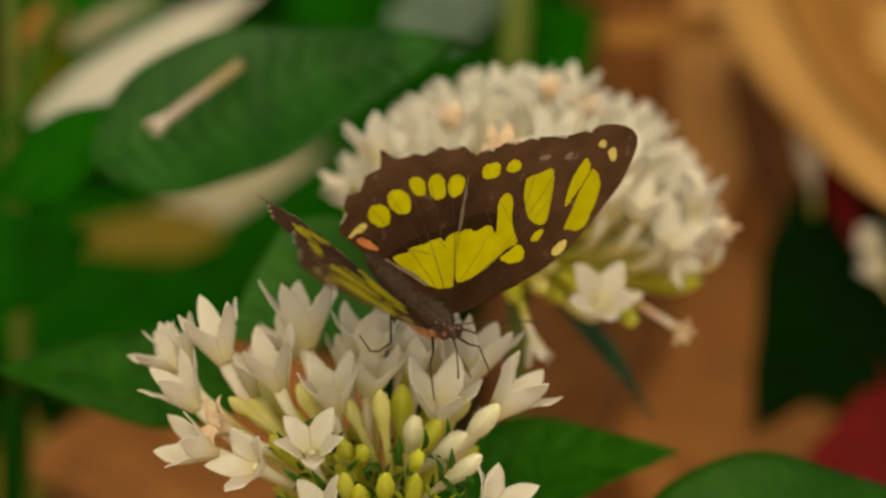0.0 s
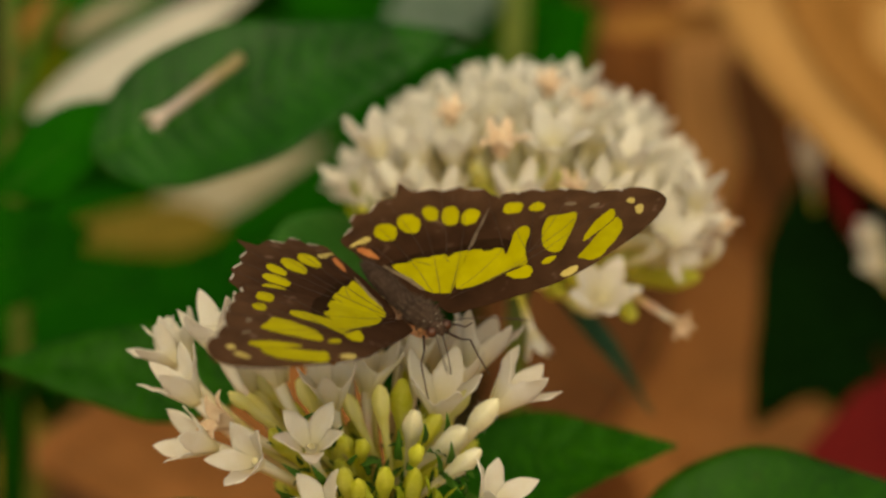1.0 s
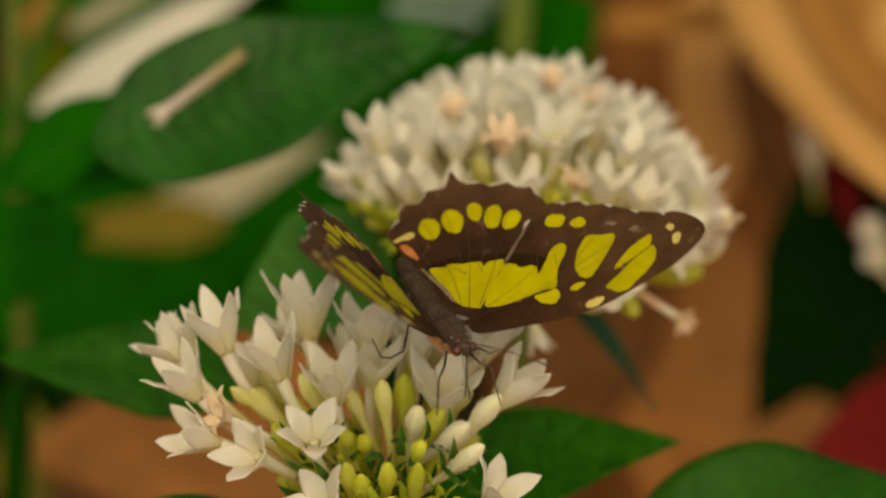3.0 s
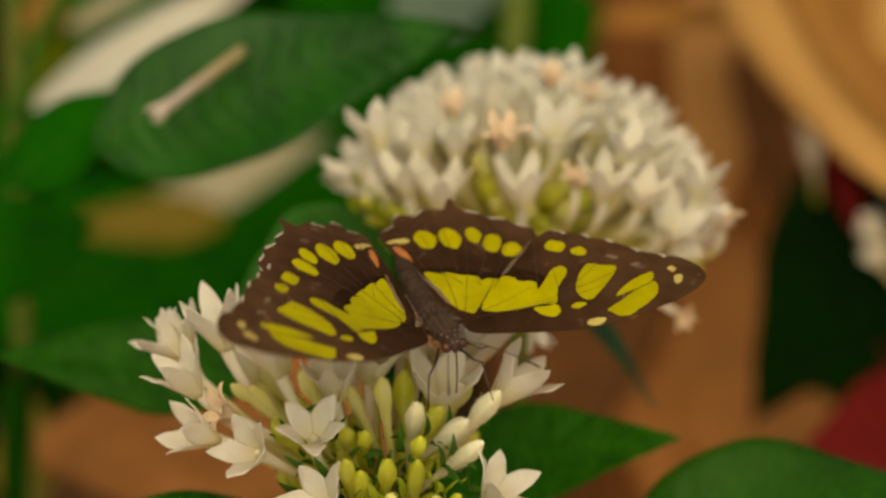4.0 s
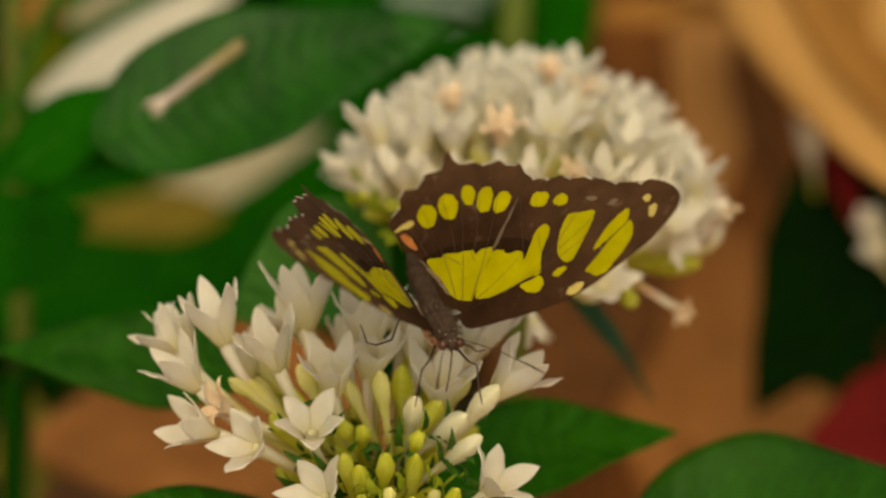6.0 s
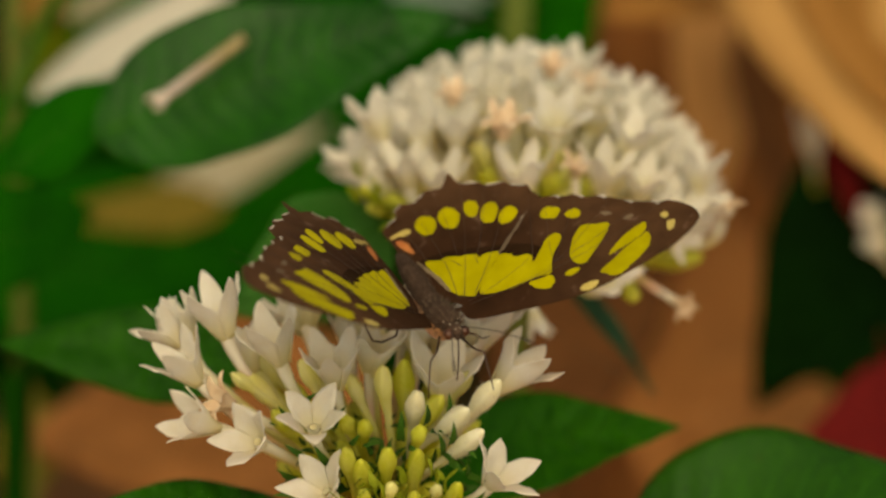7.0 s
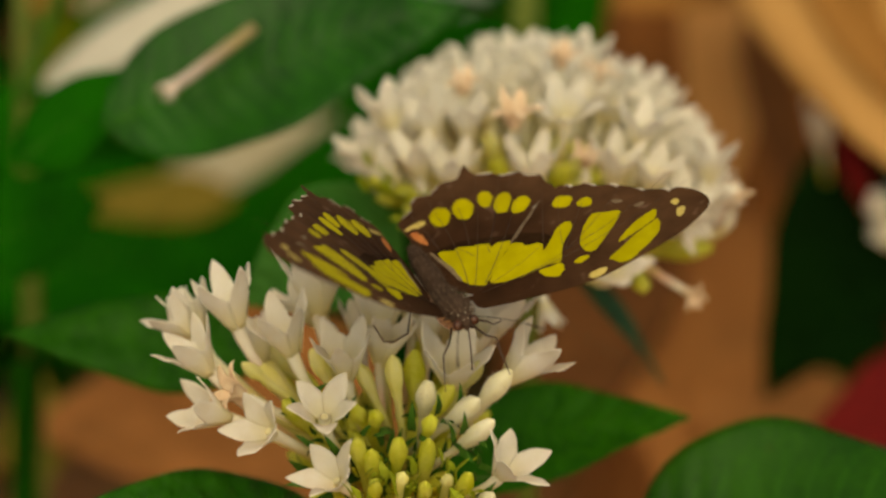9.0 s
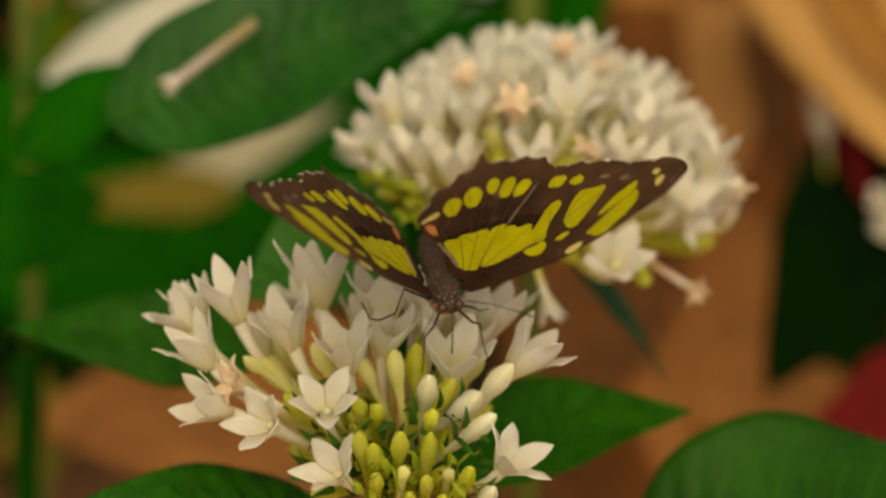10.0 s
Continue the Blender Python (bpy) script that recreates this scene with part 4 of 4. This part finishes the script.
def vein(points, side, r=0.048):
    pts = [Vector((p[0], p[1], 0)) for p in points]
    line = bezier(*pts, 12)
    return tube([Vector((side * p.x, p.y, camber(p.x, p.y) + 0.16)) * MM for p in line], [MM * r * (1.2 - 0.07 * i) for i in range(13)], 5)


FORE = [(0.3, 1.5), (0.3, 6.0), (2.4, 3.7), (3.2, 8), (11.1, 14.1), (17.7, 18.5), (24.2, 21.4), (31.8, 22.6), (40.9, 23), (47.4, 21.6), (50.6, 19.7), (51.4, 17), (50.7, 13.7), (49.1, 10.9), (47.5, 9.8), (44.1, 6.1), (42.7, 3.7), (41.1, 0.8), (39.9, -1.1), (38.3, -2.4), (36.4, -5.7), (35, -6.5), (32.4, -9.4), (30.5, -9.5), (24, -7.3), (16.3, -2.9), (9, 1.7), (4.5, 3.3)]
HIND = [(0.4, 1.0), (3.7, 2.9), (1.6, -3.2), (1.5, -13.5), (2, -21.4), (2.4, -25.7), (2.7, -30), (4.5, -31.2), (6.7, -31.3), (7.9, -33.6), (9.7, -34.2), (12, -32.2), (15.1, -33.2), (18.2, -31.2), (19.7, -32), (21.9, -33.9), (21.8, -30.3), (22.5, -28.4), (25, -26), (25.5, -24.3), (28.9, -21.8), (29.3, -19.9), (31.6, -17.1), (31.3, -14.1), (31.6, -11), (29.7, -6.2), (22.7, -2.4), (15.7, 1.6), (8.5, 5.1)]
FORE_MARKS = []
FORE_MARKS.append(("dark_band", DARK, [(18.4, -4.7), (22.6, 0.7), (23.3, 3.6), (21.2, 3.9), (17.9, 0.7), (16.1, -2.3)]))
FORE_MARKS.append(("yellow_patch", YELLOW, [(16.1, -2.7), (18, -1.1), (18.2, 0.3), (20.7, 2.7), (19.9, 4.8), (22.4, 3.5), (24.9, 1.6), (27, 1.3), (28, 2), (27.9, 3.2), (26.2, 5), (23.9, 6.5), (21.9, 9), (20.6, 10.5), (17.8, 9), (14.7, 8), (11.7, 6.8), (7.8, 3.4), (10.6, 0.7), (14.4, -1.5)]))
FORE_MARKS.append(("yellow_patch", YELLOW, [(16.3, 9.1), (18.9, 10.3), (20.5, 11.1), (20.3, 12.7), (18.7, 13.8), (17.3, 13.1), (16.4, 11.3)]))
FORE_MARKS.append(("yellow_patch", YELLOW, [(32.9, 4), (34.7, 5.8), (36.8, 7.7), (34.5, 9.9), (31, 11.9), (27.7, 13.5), (26.2, 13.2), (25.7, 11.1), (26.4, 8.9), (28.8, 6.1), (31.3, 4.4)]))
FORE_MARKS.append(("yellow_patch", YELLOW, [(22.6, 13), (24.3, 12.9), (25.5, 14.2), (23.9, 14.6), (22.7, 14)]))
FORE_MARKS.append(("yellow_patch", YELLOW, [(31.8, 15.5), (33.8, 14.2), (37.8, 13), (41.6, 12.8), (41.7, 14), (40.2, 15.3), (37.5, 15.7), (34.2, 15.8)]))
FORE_MARKS.append(("yellow_patch", YELLOW, [(40.2, 17.9), (40.8, 15.8), (39.3, 15.8), (35.8, 16.2), (32.5, 17), (28.4, 17.9), (28, 19), (29.9, 21.2), (34.7, 21), (38.3, 19.7)]))
FORE_MARKS.append(("yellow_patch", YELLOW, [(28.6, 20.2), (30.8, 20.5), (32.8, 21.3), (31.3, 21.9), (29.3, 21.4)]))
FORE_MARKS.append(("cream_spot", CREAM, [(22.3, 19.6), (23.1, 18.6), (25.2, 19.1), (26.2, 20.1), (25, 20.9), (23.3, 20.7)]))
FORE_MARKS.append(("yellow_spot", YELLOW, [(28.3, -5.7), (29.8, -6.7), (31.2, -5.9), (32.2, -4.1), (30.8, -2.6), (29.4, -2.7), (28.3, -4.5)]))
FORE_MARKS.append(("yellow_spot", YELLOW, [(31.8, -1.4), (33.2, -2), (34.5, -1.4), (34.6, 0.3), (33.6, 1.1), (32.2, 0.3)]))
FORE_MARKS.append(("cream_spot", CREAM, [(45.2, 13.6), (46.4, 13.2), (46.8, 14.3), (45.8, 15.1)]))
FORE_MARKS.append(("cream_spot", CREAM, [(44.2, 17.6), (45.4, 16.2), (46.6, 16.9), (45.7, 18.2), (44.3, 18.8)]))
# Faint narrow highlight near the rear edge, painted as a pale strip.
FORE_MARKS.append(("pale_streak", STREAK, [(26.8, -8.5), (22.9, -6.2), (17.2, -3), (16.8, -3.5), (22.7, -6.7), (26.7, -8.8)]))
FRINGE_NOTCHES = [(47.2, 9.6), (43.6, 5.4), (40.6, 0.0), (37.5, -3.8), (34.0, -7.6)]
FAINT_MARKS = [[(37.2, 3.6), (38.2, 4), (38.9, 5.5), (37.7, 5.2)], [(39.5, 8.7), (40.8, 8.6), (41.7, 9.5), (40.4, 9.7)]]
HIND_MARKS = []
HIND_MARKS.append(("dark_band", DARK, [(3.7, -15.8), (7.9, -14.1), (11.7, -11.5), (16, -7.4), (18.5, -4.8), (16.5, -3.7), (12.9, -7), (10.1, -9.4), (7, -11.9)]))
HIND_MARKS.append(("yellow_patch", YELLOW, [(4.5, -14.5), (7.2, -12.2), (7.9, -12.5), (10.3, -9.9), (11.2, -9.3), (13.2, -7.5), (13.1, -6.1), (14.7, -5.9), (18.2, -2.7), (14.3, 0.9), (8.9, 4.5), (6.6, 2.4), (4.7, -0.5), (4.1, -2.7), (4.4, -7.5)]))
HIND_MARKS.append(("yellow_spot", YELLOW, [(8.5, -25.7), (10.2, -27), (11.4, -26.3), (12.5, -24.2), (11.7, -21.8), (10.1, -20.6), (8.7, -21.3), (8.1, -23.5)]))
HIND_MARKS.append(("yellow_spot", YELLOW, [(13.2, -23.5), (14.9, -25.1), (16.3, -24.3), (17.1, -22.2), (16.4, -19.5), (14.5, -18), (13.2, -18.8), (12.6, -21)]))
HIND_MARKS.append(("yellow_spot", YELLOW, [(18.4, -21.2), (19.6, -22.7), (20.8, -22), (21.3, -20.2), (20.4, -18.4), (19.1, -17.4), (18.2, -18.1), (17.9, -19.6)]))
HIND_MARKS.append(("yellow_spot", YELLOW, [(19.9, -16.6), (21.8, -18.6), (23.5, -18.1), (24, -16.5), (22.7, -14.3), (21, -12.9), (19.6, -13.5), (19.2, -15)]))
HIND_MARKS.append(("yellow_spot", YELLOW, [(21.9, -12.5), (23.6, -14.2), (25.5, -14), (26.2, -12.3), (25.5, -10.8), (23.6, -9.9), (22, -10.4), (21.5, -11.4)]))
HIND_MARKS.append(("cream_spot", CREAM, [(3, -27.4), (5, -27.1), (7.1, -26.1), (7.1, -25), (5.6, -25), (4.4, -26.1), (3.3, -26.6)]))
HIND_MARKS.append(("orange_spot", ORANGE, [(3.3, -25.2), (4.4, -24.2), (4.8, -21.7), (4.3, -18.7), (3.7, -20.1), (3.1, -22.6)]))
HIND_MARKS.append(("white_spot", FRINGE, [(24, -7.5), (25.5, -9.1), (26.6, -8.8), (25.2, -7.3)]))
HIND_MARKS.append(("fringe", FRINGE, [(4.5, -31.2), (6.6, -31.5), (6.7, -31.2), (4.6, -30.9)]))
HIND_MARKS.append(("fringe", FRINGE, [(7.8, -33.6), (9.6, -34.3), (9.6, -34), (7.9, -33.2)]))
HIND_MARKS.append(("fringe", FRINGE, [(12.1, -32.1), (14.4, -33), (14.5, -32.6), (12.2, -31.8)]))
HIND_MARKS.append(("fringe", FRINGE, [(22.6, -28.5), (24.8, -26.4), (24.6, -26.1), (22.6, -28)]))
HIND_MARKS.append(("fringe", FRINGE, [(25.8, -24), (28.2, -22.3), (28.2, -21.8), (25.8, -23.5)]))
HIND_MARKS.append(("fringe", FRINGE, [(29.6, -19.6), (31.2, -17.4), (30.9, -17.2), (29.5, -19.1)]))
HIND_MARKS.append(("inner_fold", INNER, [(3.8, -15.1), (4.4, -7.5), (4.1, -3), (3.6, -4), (3.6, -8.7), (3.2, -15.7)]))
FORE_VEINS = [((5, 4), (18, 10), (23, 8.5)), ((5, 3), (14, 5), (21, 3)), ((23, 8.5), (24, 4), (33, -11)), ((23, 8.5), (28, 4), (38, -6)),
              ((23, 8.5), (32, 7), (43, 0)), ((23, 8.5), (34, 11), (50, 5)), ((12, 7), (28, 14), (52, 10)), ((21, 3), (24, -2), (30, -13))]
HIND_VEINS = [((5.2, -15), (6, -22), (6, -33)), ((4, 0), (9, -12), (11, -34)), ((10.4, -11), (13.6, -18), (17, -34)), ((5, 1), (14, -12), (22, -29)),
              ((13.6, -7.6), (18, -12), (26, -25)), ((7, 2), (18, -6), (29, -20)), ((9.3, -7.2), (9.0, -9.5), (7.6, -12.8)), ((12.2, -4.9), (12.4, -6.6), (12.9, -7.8))]


def wing(name, outline, marks, veins, side, lift):
    w = part(name, plate(outline, lift, 0.09, 3.0, 4, side, 0.05), WING, fly, "dark brown wing with yellow-green patches")
    w.data.materials.append(UNDER)
    for f in w.data.polygons:
        if f.normal.z < -0.4:
            f.material_index = 1
    for n, m, o in marks:
        if side > 0 and n == "pale_streak":
            continue
        part(n, plate(o, lift + (0.055 if n == "dark_band" else 0.09), 0.05, 4.0, 5, side, 0.12), m, w)
    for x, y in FRINGE_NOTCHES if name == "forewing" else ():
        o = [(x - 0.9, y - 1.1), (x - 0.2, y - 0.7), (x + 0.3, y + 0.5), (x - 0.3, y + 0.7), (x - 0.5, y - 0.2)]
        part("fringe", plate(o, lift + 0.07, 0.05, 4.0, 3, side, 0.05), FRINGE, w)
    for o in FAINT_MARKS if name == "forewing" else ():
        part("faint_spot", plate(o, lift + 0.09, 0.05, 4.0, 4, side, 0.1), INNER, w)
    for v in veins:
        part("vein", vein([(a, b) for a, b in v], side, 0.07 if name == "hindwing" else 0.055), VEIN, w).location.z = lift * MM
    return w


wings = {}
for s, tag_ in ((1, "r"), (-1, "l")):
    wings["h" + tag_] = wing("hindwing", HIND, HIND_MARKS, HIND_VEINS, s, -0.15)
    wings["f" + tag_] = wing("forewing", FORE, FORE_MARKS, FORE_VEINS, s, 0.12)


def blob(name, stations, material, label="", sides=14, flat=1.0):
    """A body segment turned along the y axis: (y, z, radius) stations."""
    bm = bmesh.new()
    rr = []
    for y, z, r in stations:
        rr.append([bm.verts.new(Vector((r * math.cos(a), y, z + r * flat * math.sin(a))) * MM) for a in (2 * math.pi * k / sides for k in range(sides))])
    for a, b in zip(rr, rr[1:]):
        for k in range(sides):
            bm.faces.new((a[k], a[(k + 1) % sides], b[(k + 1) % sides], b[k]))
    bm.faces.new(rr[0])
    bm.faces.new(rr[-1][::-1])
    bmesh.ops.recalc_face_normals(bm, faces=bm.faces[:])
    return part(name, bm, material, fly, label)


abdomen = blob("abdomen", [(-20.0, 2.7, 0.34), (-19.2, 2.6, 1.03), (-16.5, 2.3, 1.72), (-13.2, 1.9, 2.18), (-12.8, 1.9, 2.07), (-10.2, 1.5, 2.30), (-9.8, 1.5, 2.18), (-7, 1.1, 2.30), (-4, 0.8, 2.24), (-1, 0.5, 2.07)], BODY)
thorax = blob("thorax", [(-2.5, 0.4, 1.3), (-0.8, 0.6, 2.3), (2, 0.8, 2.9), (4.8, 0.8, 2.8), (7.0, 0.6, 2.1), (8.4, 0.5, 1.3)], BODY, flat=0.85)
blob("belly", [(-9, -0.3, 0.8), (-5, -1.2, 2.1), (-1, -1.5, 2.9), (2.5, -1.4, 3.2), (5, -1.1, 2.9), (7.4, -0.7, 1.8), (8.6, -0.4, 0.8)], BELLY, "orange underside")
blob("head", [(8.0, 0.6, 0.9), (8.9, 0.7, 1.3), (10.0, 0.7, 1.4), (11.0, 0.5, 1.0), (11.5, 0.4, 0.4)], BODY)
abdomen.rotation_euler.z = -0.05
hairs(thorax, 1500, 0.0015, -0.001, 0.004, 61, 0.00004, FUR)
hairs(abdomen, 900, 0.0009, -0.001, 0.006, 62, 0.00004, FUR)
for x, y, z in ((0.75, 8.6, 1.75), (-0.75, 8.6, 1.75), (0.45, 10.6, 1.55), (-0.45, 10.6, 1.55), (1.5, 7.2, 1.8), (-1.5, 7.2, 1.8)):
    bm = bmesh.new()
    bmesh.ops.create_icosphere(bm, subdivisions=1, radius=0.00017)
    part("white_dot", bm, FRINGE, fly).location = (x * MM, y * MM, z * MM)
for x in (0.8, -0.8):
    part("collar_stripe", tube([Vector(q) * MM for q in ((x * 1.3, 2.0, 2.9), (x * 1.35, 4.6, 2.85), (x, 7.0, 2.2))], [0.00006, 0.00011, 0.00006], 6), STREAK, fly)
antennae = {}
for s in (1, -1):
    bm = bmesh.new()
    bmesh.ops.create_uvsphere(bm, u_segments=16, v_segments=10, radius=0.00105)
    e = part("eye", bm, EYE, fly)
    e.location = (s * 0.00165, 0.0098, 0.0004)
    part("palp", tube([Vector(q) * MM for q in ((s * 0.5, 10.7, 0.0), (s * 0.6, 11.9, 0.3), (s * 0.5, 12.7, 0.8))], [0.0004, 0.00045, 0.00012], 7), BODY, fly)
    ant = [Vector((0, 0, 0)), Vector((s * 0.6, 9.0, 1.3)), Vector((0, 20.5, 0))]
    antennae[s] = part("antenna", tube([p * MM for p in bezier(*ant, 14)], [0.00009] * 11 + [0.00013, 0.0002, 0.00022, 0.0001], 6), LEG, fly)
for joints in (((1.6, 3.2, -1.4), (7.2, -0.2, 1.8), (10.3, 4.0, -1.0), (13.7, 4.8, -1.2), (15.5, 4.4, -0.6), (16.2, 1.9, 2.2)),
               ((1.4, 5.6, -1.6), (3.9, 9.2, -3.3), (6.3, 11.5, -3.9), (8.7, 15.8, -9.2)),
               ((-1.4, 5.6, -1.4), (-4.5, 9.4, -1.4), (-5.2, 10.8, -1.7), (-7.3, 10.1, -2.1)),
               ((-1.4, 6.2, -1.8), (-3.4, 11.3, -3.4), (-4.7, 12.7, -3.6), (-4.1, 15.7, -5.6), (-4.2, 18.4, -9.1))):
    part("leg", tube([Vector(q) * MM for q in joints], [0.0003 - 0.00018 * i / (len(joints) - 1) for i in range(len(joints))], 6), LEG, fly)
part("proboscis", tube([p * MM for p in bezier((0, 10.8, -0.4), (1.0, 13.6, -3.4), (2.2, 15.0, -7.2), 10)], 0.00016, 6), LEG, fly)


def motions():
    walk(fly, [
        (0, pose(-0.00422, -0.01357, 0.54195, -8.7, 8.3, -144.6)),
        (0.5, pose(-0.00559, -0.01378, 0.54138, -4.7, 15, -148.4)),
        (1, pose(-0.0058, -0.01394, 0.54093, -3.5, 16.2, -149)),
        (1.5, pose(-0.00542, -0.01421, 0.54021, -7.1, 12.8, -150.6)),
        (2, pose(-0.00463, -0.01427, 0.54002, -7, 10.3, -151.1)),
        (2.5, pose(-0.00205, -0.01464, 0.539, -12.1, 3.2, -150.6)),
        (2.7, pose(-0.00088, -0.015, 0.53803, -12.3, 3.8, -152.5)),
        (3.8, pose(-0.00161, -0.01512, 0.53771, -13.7, 3, -150)),
        (4, pose(-0.00209, -0.01511, 0.53772, -10.6, 7.9, -157.5)),
        (4.5, pose(-0.00145, -0.01529, 0.53724, -16.3, 4.5, -162.1)),
        (5, pose(-0.00095, -0.01524, 0.53735, -14.8, 1.3, -162)),
        (5.5, pose(-0.00134, -0.01535, 0.53707, -12.6, 1.4, -163.8)),
        (6.8, pose(-0.00176, -0.01523, 0.53739, -8.5, -1.8, -155.8)),
        (7, pose(-0.00193, -0.01524, 0.53736, -6.6, 3, -155.4)),
        (7.5, pose(-0.00172, -0.0152, 0.53747, -7.5, 10.6, -155.4)),
        (8, pose(-0.00167, -0.0151, 0.53774, -4.6, 7.6, -154.5)),
        (8.5, pose(-0.00153, -0.01522, 0.53741, -5.2, 9.2, -155)),
        (9, pose(-0.00186, -0.01528, 0.53726, -5.5, 13, -158.3)),
        (9.5, pose(-0.00267, -0.01511, 0.53772, -2.5, 12.8, -160.6)),
        (10, pose(-0.00327, -0.01474, 0.53875, -1.3, 10.7, -168.6)),
    ])
    for sd, ways in ((-1, [(0, -0.48, 0.83, 0.26), (0.5, -0.45, 0.86, 0.2), (4, -0.45, 0.89, 0.09), (5, -0.75, 0.65, -0.09), (7.5, -0.26, 0.93, 0.26), (10, -0.6, 0.8, 0.01)]),
                     (1, [(0, 0.4, 0.9, 0.1), (10, 0.4, 0.9, 0.1)])):
        walk(antennae[sd], [(t, Matrix.Translation(Vector((sd * 0.9, 10.3, 1.6)) * MM) @ Vector(w).to_track_quat("Y", "Z").to_matrix().to_4x4()) for t, *w in ways])
    turns = {
        "fr": [(0, -4.1, 45.4, 4.7), (0.5, -4.0, 39.4, -0.5), (1, -2.6, 28.9, -2.1), (1.5, -1.8, 46.1, -0.3), (2, 1.3, 58.8, -3.6), (2.5, 3.7, 51.1, -4.3), (2.7, 2.9, 52.6, -2.2), (3.8, 0.3, 18.4, -4.0), (4, -2.0, 28.9, -2.2), (4.5, -3.0, 48.4, 2.0), (5, 4.0, 58.0, 0.9), (5.5, 4.3, 55.5, 2.4), (6.8, -0.3, 26.0, 0.2), (7, -1.3, 32.8, -0.3), (7.5, -2.6, 53.7, 1.0), (8, 0.2, 55.9, -0.6), (8.5, -0.8, 52.8, 1.2), (9, -2.5, 48.4, 1.6), (9.5, -1.8, 41.0, -0.2), (10, -3.0, 51.1, 4.9)],
        "fl": [(0, -2.2, 44.4, -2.0), (0.5, -3.0, 19.8, -1.9), (1, -2.9, 9.8, -4.2), (1.5, 1.1, 30.7, -2.1), (2, -0.9, 46.6, 3.0), (2.5, -0.0, 48.9, 0.2), (2.7, 0.3, 41.7, 0.2), (3.8, -0.3, 4.6, -5.8), (4, -2.7, 4.6, -6.9), (4.5, -2.4, 30.8, -5.0), (5, -3.9, 50.8, -2.3), (5.5, -5.1, 51.9, -2.7), (6.8, -1.4, 22.0, -5.1), (7, -1.4, 24.4, -2.7), (7.5, -0.2, 27.0, -1.6), (8, -1.2, 37.2, 0.3), (8.5, -1.7, 32.4, 1.2), (9, -1.4, 15.3, -2.6), (9.5, -1.7, 10.4, -2.9), (10, -0.9, 25.1, -3.2)],
        "hr": [(0, -4.1, 44.0, 4.7), (0.5, -4.0, 34.1, -0.5), (1, -2.6, 24.6, -2.1), (1.5, -1.8, 43.7, -0.3), (2, 1.3, 57.7, -3.6), (2.5, 3.7, 50.0, -4.3), (2.7, 2.9, 50.7, -2.2), (3.8, 0.3, 12.8, -4.0), (4, -2.0, 21.0, -2.2), (4.5, -3.0, 40.2, 2.0), (5, 4.0, 55.3, 0.9), (5.5, 4.3, 53.7, 2.4), (6.8, -0.3, 22.2, 0.2), (7, -1.3, 28.8, -0.3), (7.5, -2.6, 48.1, 1.0), (8, 0.2, 54.2, -0.6), (8.5, -0.8, 51.7, 1.2), (9, -2.5, 44.8, 1.6), (9.5, -1.8, 38.2, -0.2), (10, -3.0, 48.9, 4.9)],
        "hl": [(0, -2.2, 39.2, -2.0), (0.5, -3.0, 18.2, -1.9), (1, -2.9, 6.9, -4.2), (1.5, 1.1, 28.7, -2.1), (2, -0.9, 45.0, 3.0), (2.5, -0.0, 48.2, 0.2), (2.7, 0.3, 41.1, 0.2), (3.8, -0.3, 0.7, -5.8), (4, -2.7, -1.7, -6.9), (4.5, -2.4, 25.7, -5.0), (5, -3.9, 49.9, -2.3), (5.5, -5.1, 50.3, -2.7), (6.8, -1.4, 21.2, -5.1), (7, -1.4, 23.4, -2.7), (7.5, -0.2, 26.3, -1.6), (8, -1.2, 36.6, 0.3), (8.5, -1.7, 31.8, 1.2), (9, -1.4, 14.6, -2.6), (9.5, -1.7, 9.6, -2.9), (10, -0.9, 24.7, -3.2)],
    }
    for k, rows in turns.items():
        s = 1 if k[1] == "r" else -1
        walk(wings[k], [(t, pose(s * 1.5 * MM, 0, 0, tw, -s * a, s * sw)) for t, tw, a, sw in rows])


motions()
